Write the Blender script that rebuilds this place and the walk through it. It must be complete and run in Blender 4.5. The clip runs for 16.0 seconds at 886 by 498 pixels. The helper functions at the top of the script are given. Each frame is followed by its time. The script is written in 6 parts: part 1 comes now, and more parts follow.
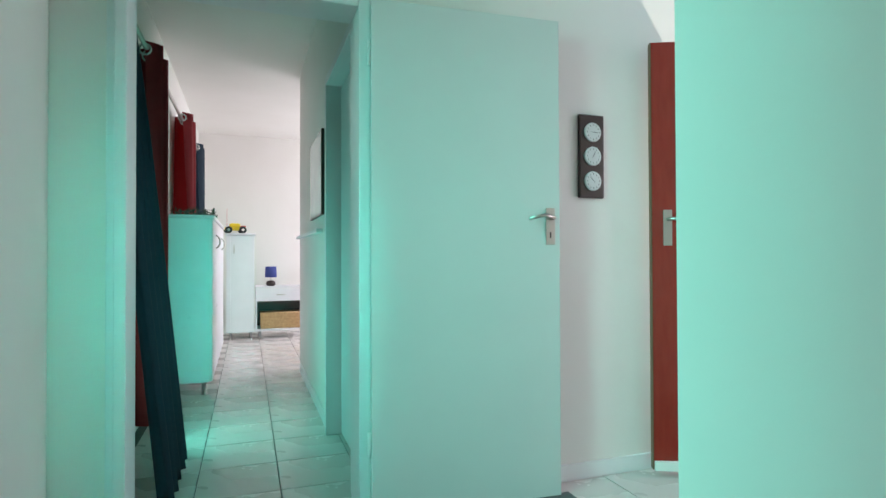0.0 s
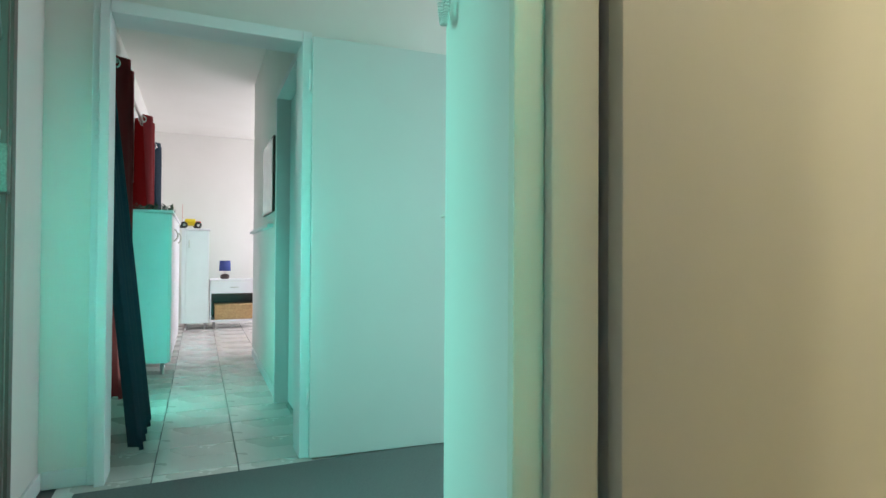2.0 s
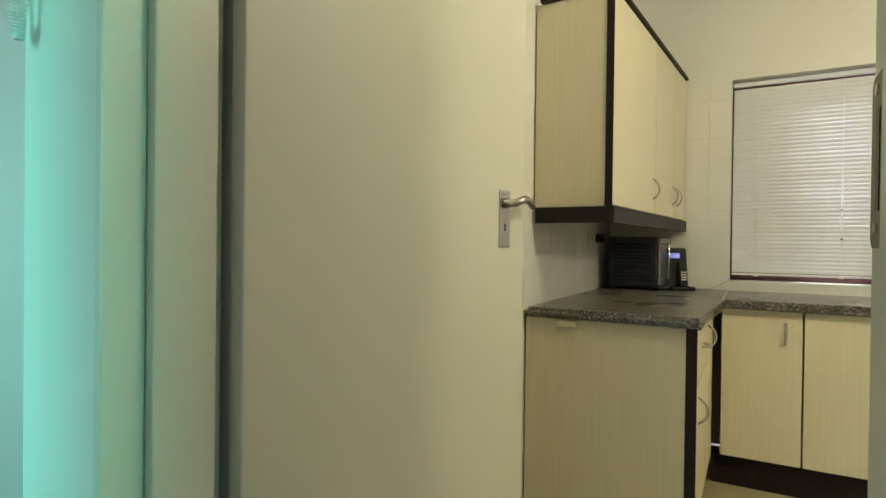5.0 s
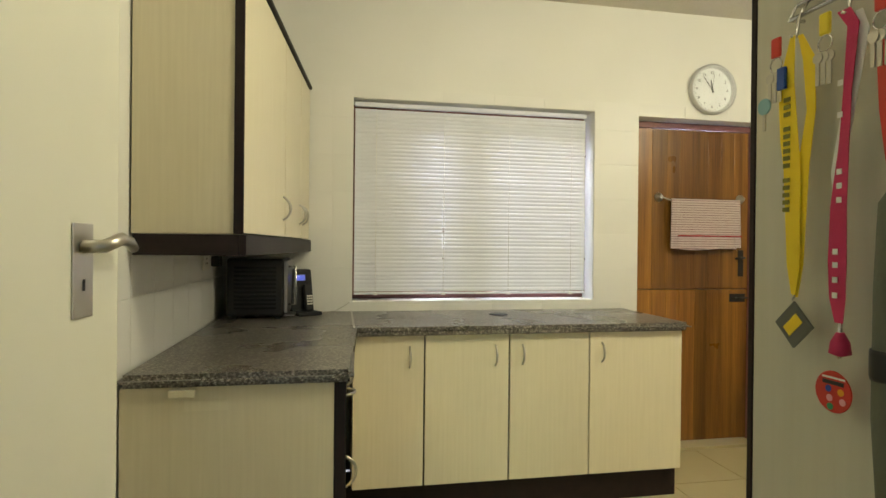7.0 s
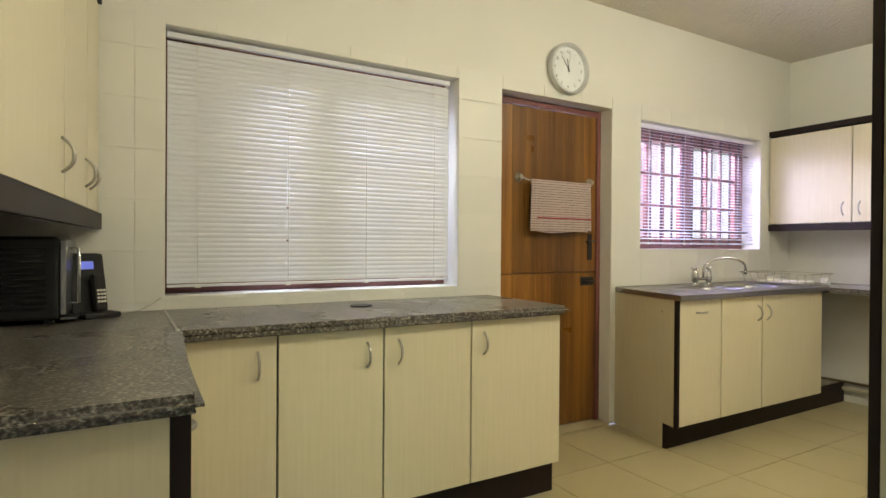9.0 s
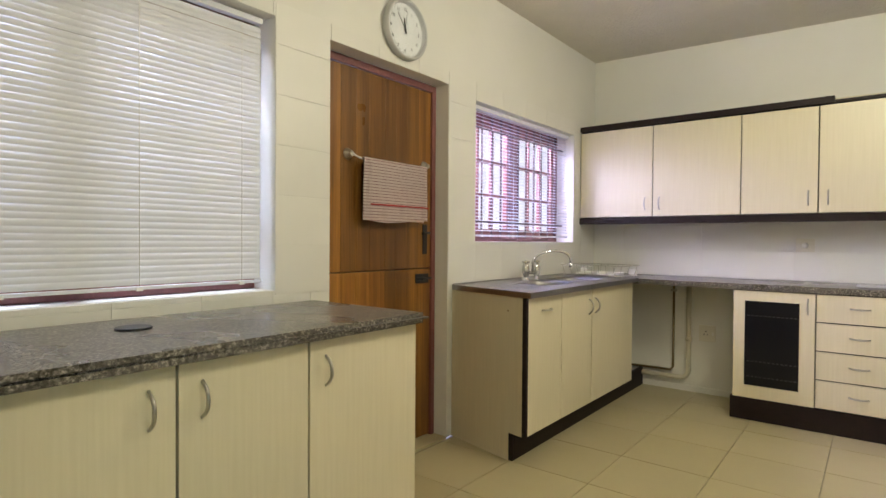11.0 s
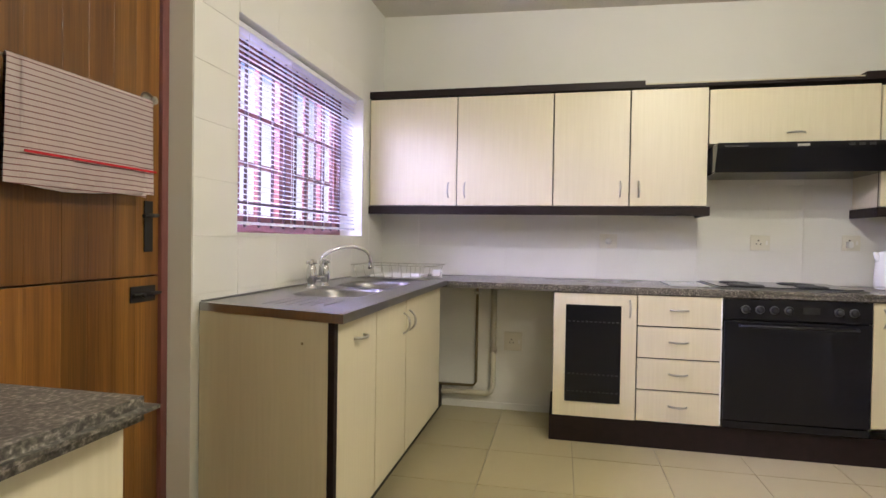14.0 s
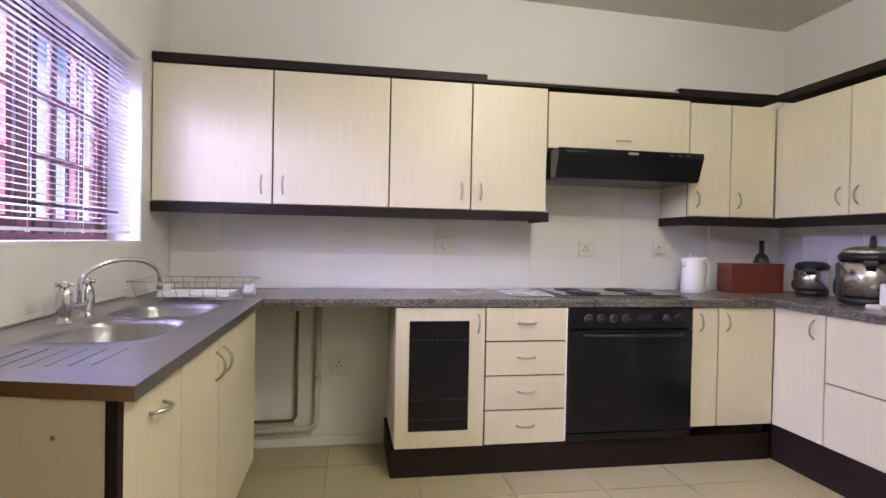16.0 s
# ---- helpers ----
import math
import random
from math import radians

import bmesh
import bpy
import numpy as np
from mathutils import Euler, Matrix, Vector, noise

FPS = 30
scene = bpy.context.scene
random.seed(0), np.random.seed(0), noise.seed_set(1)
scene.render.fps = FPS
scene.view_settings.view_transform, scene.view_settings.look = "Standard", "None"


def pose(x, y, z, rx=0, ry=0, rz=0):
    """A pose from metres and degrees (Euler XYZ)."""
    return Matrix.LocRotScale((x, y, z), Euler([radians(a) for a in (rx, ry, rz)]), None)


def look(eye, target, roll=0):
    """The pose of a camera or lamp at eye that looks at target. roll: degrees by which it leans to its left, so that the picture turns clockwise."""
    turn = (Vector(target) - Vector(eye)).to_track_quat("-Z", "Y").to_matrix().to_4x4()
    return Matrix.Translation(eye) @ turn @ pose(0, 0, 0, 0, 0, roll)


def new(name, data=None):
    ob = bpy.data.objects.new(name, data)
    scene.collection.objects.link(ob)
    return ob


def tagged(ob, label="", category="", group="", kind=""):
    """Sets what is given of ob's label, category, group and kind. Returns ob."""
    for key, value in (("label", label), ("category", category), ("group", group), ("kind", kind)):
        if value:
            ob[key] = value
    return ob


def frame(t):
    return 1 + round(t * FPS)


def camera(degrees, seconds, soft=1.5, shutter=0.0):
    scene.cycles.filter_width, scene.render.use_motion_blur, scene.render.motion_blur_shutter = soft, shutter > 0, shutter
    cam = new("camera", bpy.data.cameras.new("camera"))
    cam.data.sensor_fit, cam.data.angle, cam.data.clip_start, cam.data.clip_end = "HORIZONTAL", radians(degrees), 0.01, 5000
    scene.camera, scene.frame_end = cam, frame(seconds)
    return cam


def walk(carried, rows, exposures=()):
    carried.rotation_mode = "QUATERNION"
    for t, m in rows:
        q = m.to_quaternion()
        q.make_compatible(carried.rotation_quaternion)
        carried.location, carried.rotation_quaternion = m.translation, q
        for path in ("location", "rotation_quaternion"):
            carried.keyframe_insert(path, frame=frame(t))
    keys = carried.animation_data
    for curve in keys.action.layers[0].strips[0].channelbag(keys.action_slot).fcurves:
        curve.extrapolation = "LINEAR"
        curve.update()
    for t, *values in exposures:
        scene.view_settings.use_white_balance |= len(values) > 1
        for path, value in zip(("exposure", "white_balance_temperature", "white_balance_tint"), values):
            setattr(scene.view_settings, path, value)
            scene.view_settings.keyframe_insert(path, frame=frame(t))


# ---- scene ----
cam = camera(77.3, 16.0)
PATH = [
    (0, (1.260, -0.533, 1.043), (2.150, 1.258, 1.069), -0.19),
    (0.5, (1.244, -0.702, 1.029), (2.142, 1.084, 1.052), -0.09),
    (1, (1.223, -0.864, 1.015), (2.148, 0.909, 1.034), 0.07),
    (1.5, (1.192, -0.996, 1.003), (2.152, 0.758, 1.023), 0.24),
    (2, (1.153, -1.099, 0.994), (2.175, 0.620, 1.020), 0.35),
    (2.5, (1.115, -1.178, 0.992), (2.275, 0.451, 1.012), 0.53),
    (3, (1.085, -1.229, 1.000), (2.418, 0.262, 1.017), 0.34),
    (3.5, (1.066, -1.252, 1.019), (2.523, 0.117, 1.042), 0.46),
    (6, (1.507, -1.059, 1.230), (3.463, -0.643, 1.205), 0.59),
    (6.5, (1.597, -1.013, 1.257), (3.596, -1.026, 1.247), 0.39),
    (7, (1.699, -0.979, 1.267), (3.665, -1.342, 1.260), 0.57),
    (7.5, (1.820, -0.943, 1.251), (3.735, -1.521, 1.245), 0.39),
    (8, (1.954, -0.912, 1.224), (3.816, -1.643, 1.218), 0.52),
    (8.5, (2.098, -0.891, 1.201), (3.899, -1.762, 1.192), 0.45),
    (9, (2.251, -0.886, 1.180), (3.981, -1.889, 1.167), 0.39),
    (9.5, (2.411, -0.905, 1.159), (4.034, -2.073, 1.144), 0.52),
    (10, (2.574, -0.934, 1.139), (4.066, -2.266, 1.123), 0.55),
    (12.5, (3.257, -1.519, 1.230), (4.192, -3.287, 1.192), 0.33),
    (13, (3.376, -1.660, 1.196), (4.212, -3.476, 1.166), 0.46),
    (13.5, (3.490, -1.803, 1.164), (4.135, -3.695, 1.125), 0.84),
    (14, (3.592, -1.959, 1.147), (4.010, -3.915, 1.114), 0.89),
    (14.5, (3.676, -2.112, 1.147), (3.889, -4.100, 1.115), 0.93),
    (15, (3.740, -2.250, 1.159), (3.752, -4.249, 1.126), 1.03),
    (15.5, (3.804, -2.367, 1.176), (3.625, -4.358, 1.146), 1.12),
    (16, (3.863, -2.469, 1.191), (3.529, -4.441, 1.163), 1.10),
]
walk(cam, [(t, look(eye, target, roll)) for t, eye, target, roll in PATH],
     [(0, -0.12, 6550, 9), (2.0, -0.12, 6500, 7), (3.5, -0.1, 6500, 3), (6, -0.08, 6300, 0), (7.5, -0.03, 6300, 3), (10, -0.24, 6100, 6), (12.5, -0.24, 5850, 10), (14, -0.08, 5700, 13), (16, -0.10, 5500, 17)])


# ---- world, sun, large lights ----
world = bpy.data.worlds.new("world")
scene.world = world
world.use_nodes = True
wn = world.node_tree
sky = wn.nodes.new("ShaderNodeTexSky")
sky.sky_type, sky.sun_disc = "NISHITA", False
sky.sun_elevation, sky.sun_rotation = radians(52), radians(-68)
wn.nodes["Background"].inputs["Strength"].default_value = 0.15
wn.links.new(sky.outputs["Color"], wn.nodes["Background"].inputs["Color"])
sun = new("sun", bpy.data.lights.new("sun", "SUN"))
sun.data.energy, sun.data.angle, sun.data.color = 4.5, radians(0.6), (1.0, 0.95, 0.88)
sun.matrix_world = look((-5, -2, 7), (0, 0, 0))


def area(name, m, w, h, watts, color):
    ob = new(name, bpy.data.lights.new(name, "AREA"))
    ob.data.shape, ob.data.size, ob.data.size_y, ob.data.energy, ob.data.color = "RECTANGLE", w, h, watts, color
    ob.matrix_world = m
    return ob


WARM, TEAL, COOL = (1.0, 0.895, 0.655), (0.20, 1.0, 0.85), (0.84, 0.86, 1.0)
# Fixture out of view; one inferred lamp split in two to brighten both ends
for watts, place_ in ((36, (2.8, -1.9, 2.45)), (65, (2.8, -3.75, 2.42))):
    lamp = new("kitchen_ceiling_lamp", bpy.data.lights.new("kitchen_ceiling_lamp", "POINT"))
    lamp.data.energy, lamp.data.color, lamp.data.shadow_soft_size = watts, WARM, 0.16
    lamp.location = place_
area("sink_window_daylight", look((5.85, -4.40, 2.35), (1.8, -4.5, 0.55)), 1.6, 0.9, 270, (0.72, 0.64, 1.0)).data.spread = radians(115)
area("blind_window_daylight", look((5.75, -1.78, 2.75), (4.6, -1.78, 1.2)), 1.4, 0.9, 120, COOL)
area("porch_daylight", look((0.35, 0.55, 1.45), (2.1, 0.78, 1.0)), 0.9, 1.9, 21, TEAL).data.spread = radians(84)
# Added lamp inside the entry space, at no opening, to tint the corridor teal
area("entrance_daylight", look((1.28, -2.2, 1.5), (1.47, 2.6, 0.8)), 0.4, 1.3, 3.2, (0.10, 1.0, 0.84)).data.spread = radians(26)
# Added lamp hidden behind the blue curtain; this wall has no window
area("corridor_window_daylight", look((1.167, 2.815, 0.58), (2.162, 3.287, 0.72)), 0.2, 0.75, 8.5, (0.20, 1.0, 0.84))
area("front_door_daylight", look((4.5, 0.65, 1.2), (0.9, 1.25, 1.2)), 0.8, 1.8, 34, (0.92, 0.84, 1.0))
area("corridor_daylight", look((4.9, 6.1, 1.6), (2.2, 6.5, 0.8)), 1.6, 1.4, 95, (0.94, 0.88, 1.0))


# ---- materials ----
def material(name, color, rough=0.5, metal=0.0, color2=None, scale=6.0, stretch=(1, 1, 1), bump=0.0, bump_scale=60.0, mix=0.5, vary=0.0, coat=0.0, emit=0.0, alpha=1.0, transmission=0.0):
    m = bpy.data.materials.new(name)
    m.use_nodes = True
    nt = m.node_tree
    p = nt.nodes["Principled BSDF"]
    p.inputs["Roughness"].default_value, p.inputs["Metallic"].default_value = rough, metal
    p.inputs["Coat Weight"].default_value = coat
    p.inputs["Transmission Weight"].default_value = transmission
    tc = nt.nodes.new("ShaderNodeTexCoord")
    mp = nt.nodes.new("ShaderNodeMapping")
    mp.inputs["Scale"].default_value = stretch
    nt.links.new(tc.outputs["Object"], mp.inputs["Vector"])
    n1 = nt.nodes.new("ShaderNodeTexNoise")
    n1.inputs["Scale"].default_value, n1.inputs["Detail"].default_value = scale, 6
    nt.links.new(mp.outputs["Vector"], n1.inputs["Vector"])
    ramp = nt.nodes.new("ShaderNodeValToRGB")
    ramp.color_ramp.elements[0].position, ramp.color_ramp.elements[1].position = 0.5 - mix / 2, 0.5 + mix / 2
    ramp.color_ramp.elements[0].color = (*color, 1)
    ramp.color_ramp.elements[1].color = (*(color2 or tuple(min(1, c * 1.06) for c in color)), 1)
    nt.links.new(n1.outputs["Fac"], ramp.inputs["Fac"])
    out = ramp.outputs["Color"]
    if vary:
        info = nt.nodes.new("ShaderNodeObjectInfo")
        hsv = nt.nodes.new("ShaderNodeHueSaturation")
        mr = nt.nodes.new("ShaderNodeMapRange")
        mr.inputs["To Min"].default_value, mr.inputs["To Max"].default_value = 1 - vary, 1 + vary
        nt.links.new(info.outputs["Random"], mr.inputs["Value"])
        nt.links.new(mr.outputs["Result"], hsv.inputs["Value"])
        nt.links.new(out, hsv.inputs["Color"])
        out = hsv.outputs["Color"]
    nt.links.new(out, p.inputs["Base Color"])
    n2 = nt.nodes.new("ShaderNodeTexNoise")
    n2.inputs["Scale"].default_value, n2.inputs["Detail"].default_value = 2.5, 4
    nt.links.new(tc.outputs["Object"], n2.inputs["Vector"])
    rr = nt.nodes.new("ShaderNodeMapRange")
    rr.inputs["To Min"].default_value, rr.inputs["To Max"].default_value = max(0.02, rough - 0.07), min(1, rough + 0.07)
    nt.links.new(n2.outputs["Fac"], rr.inputs["Value"])
    nt.links.new(rr.outputs["Result"], p.inputs["Roughness"])
    if bump:
        n3 = nt.nodes.new("ShaderNodeTexNoise")
        n3.inputs["Scale"].default_value, n3.inputs["Detail"].default_value = bump_scale, 5
        nt.links.new(mp.outputs["Vector"], n3.inputs["Vector"])
        b = nt.nodes.new("ShaderNodeBump")
        b.inputs["Strength"].default_value, b.inputs["Distance"].default_value = bump, 0.01
        nt.links.new(n3.outputs["Fac"], b.inputs["Height"])
        nt.links.new(b.outputs["Normal"], p.inputs["Normal"])
    if emit:
        p.inputs["Emission Color"].default_value = (*color, 1)
        p.inputs["Emission Strength"].default_value = emit
    return m


M_WALL = material("painted_plaster", (0.74, 0.73, 0.68), 0.55, color2=(0.78, 0.77, 0.73), scale=2.0, bump=0.05, bump_scale=35)
M_CEIL = material("stippled_ceiling", (0.65, 0.61, 0.53), 0.85, bump=1.0, bump_scale=46)
M_TILE = material("white_wall_tile", (0.74, 0.73, 0.69), 0.42, scale=3, vary=0.015, bump=0.03, bump_scale=8)
M_GROUT = material("pale_grout", (0.67, 0.66, 0.61), 0.8)
M_LAM = material("limed_wood_laminate", (0.66, 0.60, 0.43), 0.38, color2=(0.74, 0.68, 0.51), scale=14, stretch=(6, 6, 0.22), bump=0.05, bump_scale=18, mix=0.7, vary=0.02)
M_LAMS = material("limed_side_panel", (0.61, 0.55, 0.39), 0.42, color2=(0.69, 0.63, 0.46), scale=14, stretch=(6, 6, 0.22), bump=0.05, bump_scale=18, mix=0.7)
M_DARK = material("dark_brown_edging", (0.013, 0.008, 0.008), 0.5, color2=(0.020, 0.012, 0.011), scale=20)
M_DARK.node_tree.nodes["Principled BSDF"].inputs["Specular IOR Level"].default_value = 0.22
M_STEEL = material("brushed_steel", (0.36, 0.355, 0.36), 0.32, 1.0, color2=(0.43, 0.425, 0.43), scale=20, stretch=(1, 6, 1))
M_DIM = material("dull_steel_trim", (0.20, 0.20, 0.20), 0.35, 0.8)
M_CHROME = material("chrome", (0.62, 0.62, 0.62), 0.12, 1.0)
M_NICKEL = material("satin_nickel", (0.50, 0.48, 0.44), 0.3, 1.0)
M_BLACK = material("black_enamel", (0.008, 0.008, 0.010), 0.10)
M_BLACK.node_tree.nodes["Principled BSDF"].inputs["Specular IOR Level"].default_value = 0.25
M_BLACKP = material("black_plastic", (0.011, 0.011, 0.012), 0.4)
M_WHITEP = material("white_plastic", (0.78, 0.77, 0.74), 0.3)
M_CREAMP = material("cream_plastic", (0.70, 0.67, 0.58), 0.35)
M_DOOR = material("cream_door_paint", (0.69, 0.68, 0.58), 0.5, scale=2, bump=0.06, bump_scale=12)
M_FRAME = material("cream_steel_frame_paint", (0.68, 0.66, 0.57), 0.4, scale=3, bump=0.05, bump_scale=14)
M_HALLDOOR = material("white_door_paint", (0.72, 0.74, 0.74), 0.4, scale=2, bump=0.05, bump_scale=14)
# Paint darkened to stand for weaker light on the hall door leaf
M_HLEAF = material("dimmed_door_paint", (0.56, 0.60, 0.58), 0.42, scale=2, bump=0.05, bump_scale=14)
M_BRIGHT = material("polished_steel", (0.72, 0.71, 0.70), 0.22, 1.0)
M_SLAT = material("white_blind_slat", (0.73, 0.74, 0.80), 0.92)
M_WINWOOD = material("red_brown_window_wood", (0.16, 0.055, 0.05), 0.45, color2=(0.22, 0.08, 0.07), scale=10, stretch=(8, 8, 1), bump=0.1)
M_FTILE = material("cream_floor_tile", (0.44, 0.38, 0.22), 0.34, color2=(0.475, 0.415, 0.245), scale=9, vary=0.04, mix=1.0)
M_FGROUT = material("floor_grout", (0.34, 0.30, 0.22), 0.8)
M_HTILE = material("pale_hall_tile", (0.60, 0.58, 0.55), 0.28, color2=(0.63, 0.61, 0.58), scale=9, vary=0.03, mix=1.0)
M_HGROUT = material("dark_hall_grout", (0.12, 0.12, 0.12), 0.8)
M_MAT = material("grey_green_carpet", (0.12, 0.14, 0.14), 0.95, color2=(0.17, 0.19, 0.19), scale=120, bump=0.8, bump_scale=300)
M_BLUEC = material("dark_blue_curtain", (0.028, 0.055, 0.085), 0.85, bump=0.2, bump_scale=300, scale=80)
M_REDC = material("red_curtain", (0.32, 0.012, 0.016), 0.8, bump=0.2, bump_scale=300, scale=80)
M_RED = material("red_front_door_paint", (0.30, 0.020, 0.012), 0.25, color2=(0.36, 0.03, 0.018), scale=8, stretch=(5, 5, 1))
M_WHITEL = material("white_lacquer", (0.76, 0.75, 0.78), 0.3)
M_WICKER = material("wicker", (0.42, 0.25, 0.11), 0.7, color2=(0.6, 0.40, 0.20), scale=30)
M_BLUEL = material("blue_lamp_shade", (0.03, 0.05, 0.22), 0.7)
M_DARKWOOD = material("dark_plaque_wood", (0.035, 0.018, 0.014), 0.35)
M_DIAL = material("dial_paper", (0.60, 0.60, 0.60), 0.5)
M_INK = material("black_ink", (0.02, 0.02, 0.02), 0.5)
M_PIPE = material("cream_painted_pipe", (0.62, 0.58, 0.46), 0.4)
M_COPPER = material("tarnished_copper", (0.28, 0.22, 0.12), 0.4, 0.8)
M_YELLOW = material("yellow_ribbon", (0.85, 0.62, 0.02), 0.6, bump=0.1, bump_scale=300)
M_PINK = material("crimson_ribbon", (0.50, 0.02, 0.10), 0.6, bump=0.1, bump_scale=300)
M_REDP = material("red_plastic", (0.55, 0.03, 0.02), 0.35)
M_TOWEL = None
M_EXT = material("outdoor_pinkish_render", (0.62, 0.50, 0.50), 0.8)
M_GREENP = material("green_porch_sheet", (0.10, 0.40, 0.28), 0.6)
M_GROUND = material("outdoor_paving", (0.30, 0.28, 0.26), 0.9)
M_GLASS = material("window_glass", (0.95, 0.97, 0.97), 0.03, transmission=1.0)


def wood_door_material():
    m = material("varnished_plank_wood", (0.085, 0.027, 0.006), 0.30, color2=(0.36, 0.165, 0.030), scale=1.7, stretch=(7, 7, 0.22), bump=0.05, bump_scale=20, mix=0.55, vary=0.34)
    nt = m.node_tree
    p = nt.nodes["Principled BSDF"]
    base = p.inputs["Base Color"].links[0].from_socket
    tc = [n for n in nt.nodes if n.type == "TEX_COORD"][0]
    mp = nt.nodes.new("ShaderNodeMapping")
    mp.inputs["Scale"].default_value = (60, 60, 1.2)
    nt.links.new(tc.outputs["Object"], mp.inputs["Vector"])
    grain = nt.nodes.new("ShaderNodeTexNoise")
    grain.inputs["Scale"].default_value, grain.inputs["Detail"].default_value, grain.inputs["Distortion"].default_value = 2.4, 5, 0.8
    nt.links.new(mp.outputs["Vector"], grain.inputs["Vector"])
    mr = nt.nodes.new("ShaderNodeMapRange")
    mr.inputs["From Min"].default_value, mr.inputs["From Max"].default_value = 0.3, 0.7
    mr.inputs["To Min"].default_value, mr.inputs["To Max"].default_value = 0.72, 1.22
    nt.links.new(grain.outputs["Fac"], mr.inputs["Value"])
    hsv = nt.nodes.new("ShaderNodeHueSaturation")
    nt.links.new(mr.outputs["Result"], hsv.inputs["Value"])
    nt.links.new(base, hsv.inputs["Color"])
    nt.links.new(hsv.outputs["Color"], p.inputs["Base Color"])
    return m


M_WOOD = wood_door_material()


def speckled_top():
    """Mottled granite print: pale blotches and dark specks on grey, under a brown drift."""
    m = material("speckled_grey_worktop", (0.055, 0.049, 0.042), 0.28, color2=(0.36, 0.33, 0.29), scale=128, stretch=(1, 0.8, 1), mix=0.30, bump=0.04, bump_scale=120)
    nt = m.node_tree
    p = nt.nodes["Principled BSDF"]
    ramp = [n for n in nt.nodes if n.type == "VALTORGB"][0]
    for at, col in ((0.44, (0.088, 0.080, 0.069, 1)), (0.53, (0.15, 0.136, 0.115, 1)), (0.59, (0.23, 0.21, 0.18, 1))):
        ramp.color_ramp.elements.new(at).color = col
    base = p.inputs["Base Color"].links[0].from_socket
    tc = [n for n in nt.nodes if n.type == "TEX_COORD"][0]
    fine = nt.nodes.new("ShaderNodeTexNoise")
    fine.inputs["Scale"].default_value, fine.inputs["Detail"].default_value = 260, 3
    nt.links.new(tc.outputs["Object"], fine.inputs["Vector"])
    wide = nt.nodes.new("ShaderNodeTexNoise")
    wide.inputs["Scale"].default_value, wide.inputs["Detail"].default_value = 22, 4
    nt.links.new(tc.outputs["Object"], wide.inputs["Vector"])
    both = nt.nodes.new("ShaderNodeMath")
    both.operation = "ADD"
    nt.links.new(fine.outputs["Fac"], both.inputs[0])
    nt.links.new(wide.outputs["Fac"], both.inputs[1])
    mr = nt.nodes.new("ShaderNodeMapRange")
    mr.inputs["From Min"].default_value, mr.inputs["From Max"].default_value = 0.75, 1.25
    mr.inputs["To Min"].default_value, mr.inputs["To Max"].default_value = 0.66, 1.34
    nt.links.new(both.outputs[0], mr.inputs["Value"])
    hsv = nt.nodes.new("ShaderNodeHueSaturation")
    nt.links.new(mr.outputs["Result"], hsv.inputs["Value"])
    nt.links.new(base, hsv.inputs["Color"])
    nt.links.new(hsv.outputs["Color"], p.inputs["Base Color"])
    return m


M_TOPC = speckled_top()


# ---- building helpers ----
def thing(name, m, label, category, group=""):
    ob = new(name, None)
    ob.matrix_world = m
    ob.empty_display_size = 0.1
    return tagged(ob, label, category, group)


def bm_box(bm, x0, x1, y0, y1, z0, z1, bevel=0.0):
    r = bmesh.ops.create_cube(bm, size=1.0)
    vs = r["verts"]
    for v in vs:
        v.co = Vector((x0 + (v.co.x + 0.5) * (x1 - x0), y0 + (v.co.y + 0.5) * (y1 - y0), z0 + (v.co.z + 0.5) * (z1 - z0)))
    if bevel:
        es = list({e for v in vs for e in v.link_edges})
        bmesh.ops.bevel(bm, geom=es, offset=bevel, segments=2, affect="EDGES", profile=0.6)
    return bm


def box(*a, bevel=0.0):
    return bm_box(bmesh.new(), *a, bevel=bevel)


def bm_tube(bm, pts, r, n=10, caps=True):
    pts = [Vector(p) for p in pts]
    rings = []
    up = None
    for i, p in enumerate(pts):
        d = (pts[min(i + 1, len(pts) - 1)] - pts[max(i - 1, 0)]).normalized()
        if up is None:
            up = Vector((0, 0, 1)) if abs(d.z) < 0.9 else Vector((1, 0, 0))
        a = d.cross(up).normalized()
        b = a.cross(d).normalized()
        up = b
        rr = r[i] if isinstance(r, (list, tuple)) else r
        rings.append([bm.verts.new(p + (a * math.cos(2 * math.pi * k / n) + b * math.sin(2 * math.pi * k / n)) * rr) for k in range(n)])
    for q, w in zip(rings, rings[1:]):
        for k in range(n):
            f = bm.faces.new((q[k], q[(k + 1) % n], w[(k + 1) % n], w[k]))
            f.smooth = True
    if caps:
        bm.faces.new(rings[0][::-1])
        bm.faces.new(rings[-1])
    return bm


def tube(pts, r, n=10):
    return bm_tube(bmesh.new(), pts, r, n)


def bm_lathe(bm, profile, center=(0, 0, 0), n=28):
    """profile: (radius, z) from bottom to top, round the z axis."""
    c = Vector(center)
    rings = [[bm.verts.new(c + Vector((r * math.cos(2 * math.pi * k / n), r * math.sin(2 * math.pi * k / n), z))) for k in range(n)] for r, z in profile]
    for q, w in zip(rings, rings[1:]):
        for k in range(n):
            f = bm.faces.new((q[k], q[(k + 1) % n], w[(k + 1) % n], w[k]))
            f.smooth = True
    bm.faces.new(rings[0][::-1])
    bm.faces.new(rings[-1])
    return bm


def turned(bm, m):
    bmesh.ops.transform(bm, matrix=m, verts=bm.verts)
    return bm


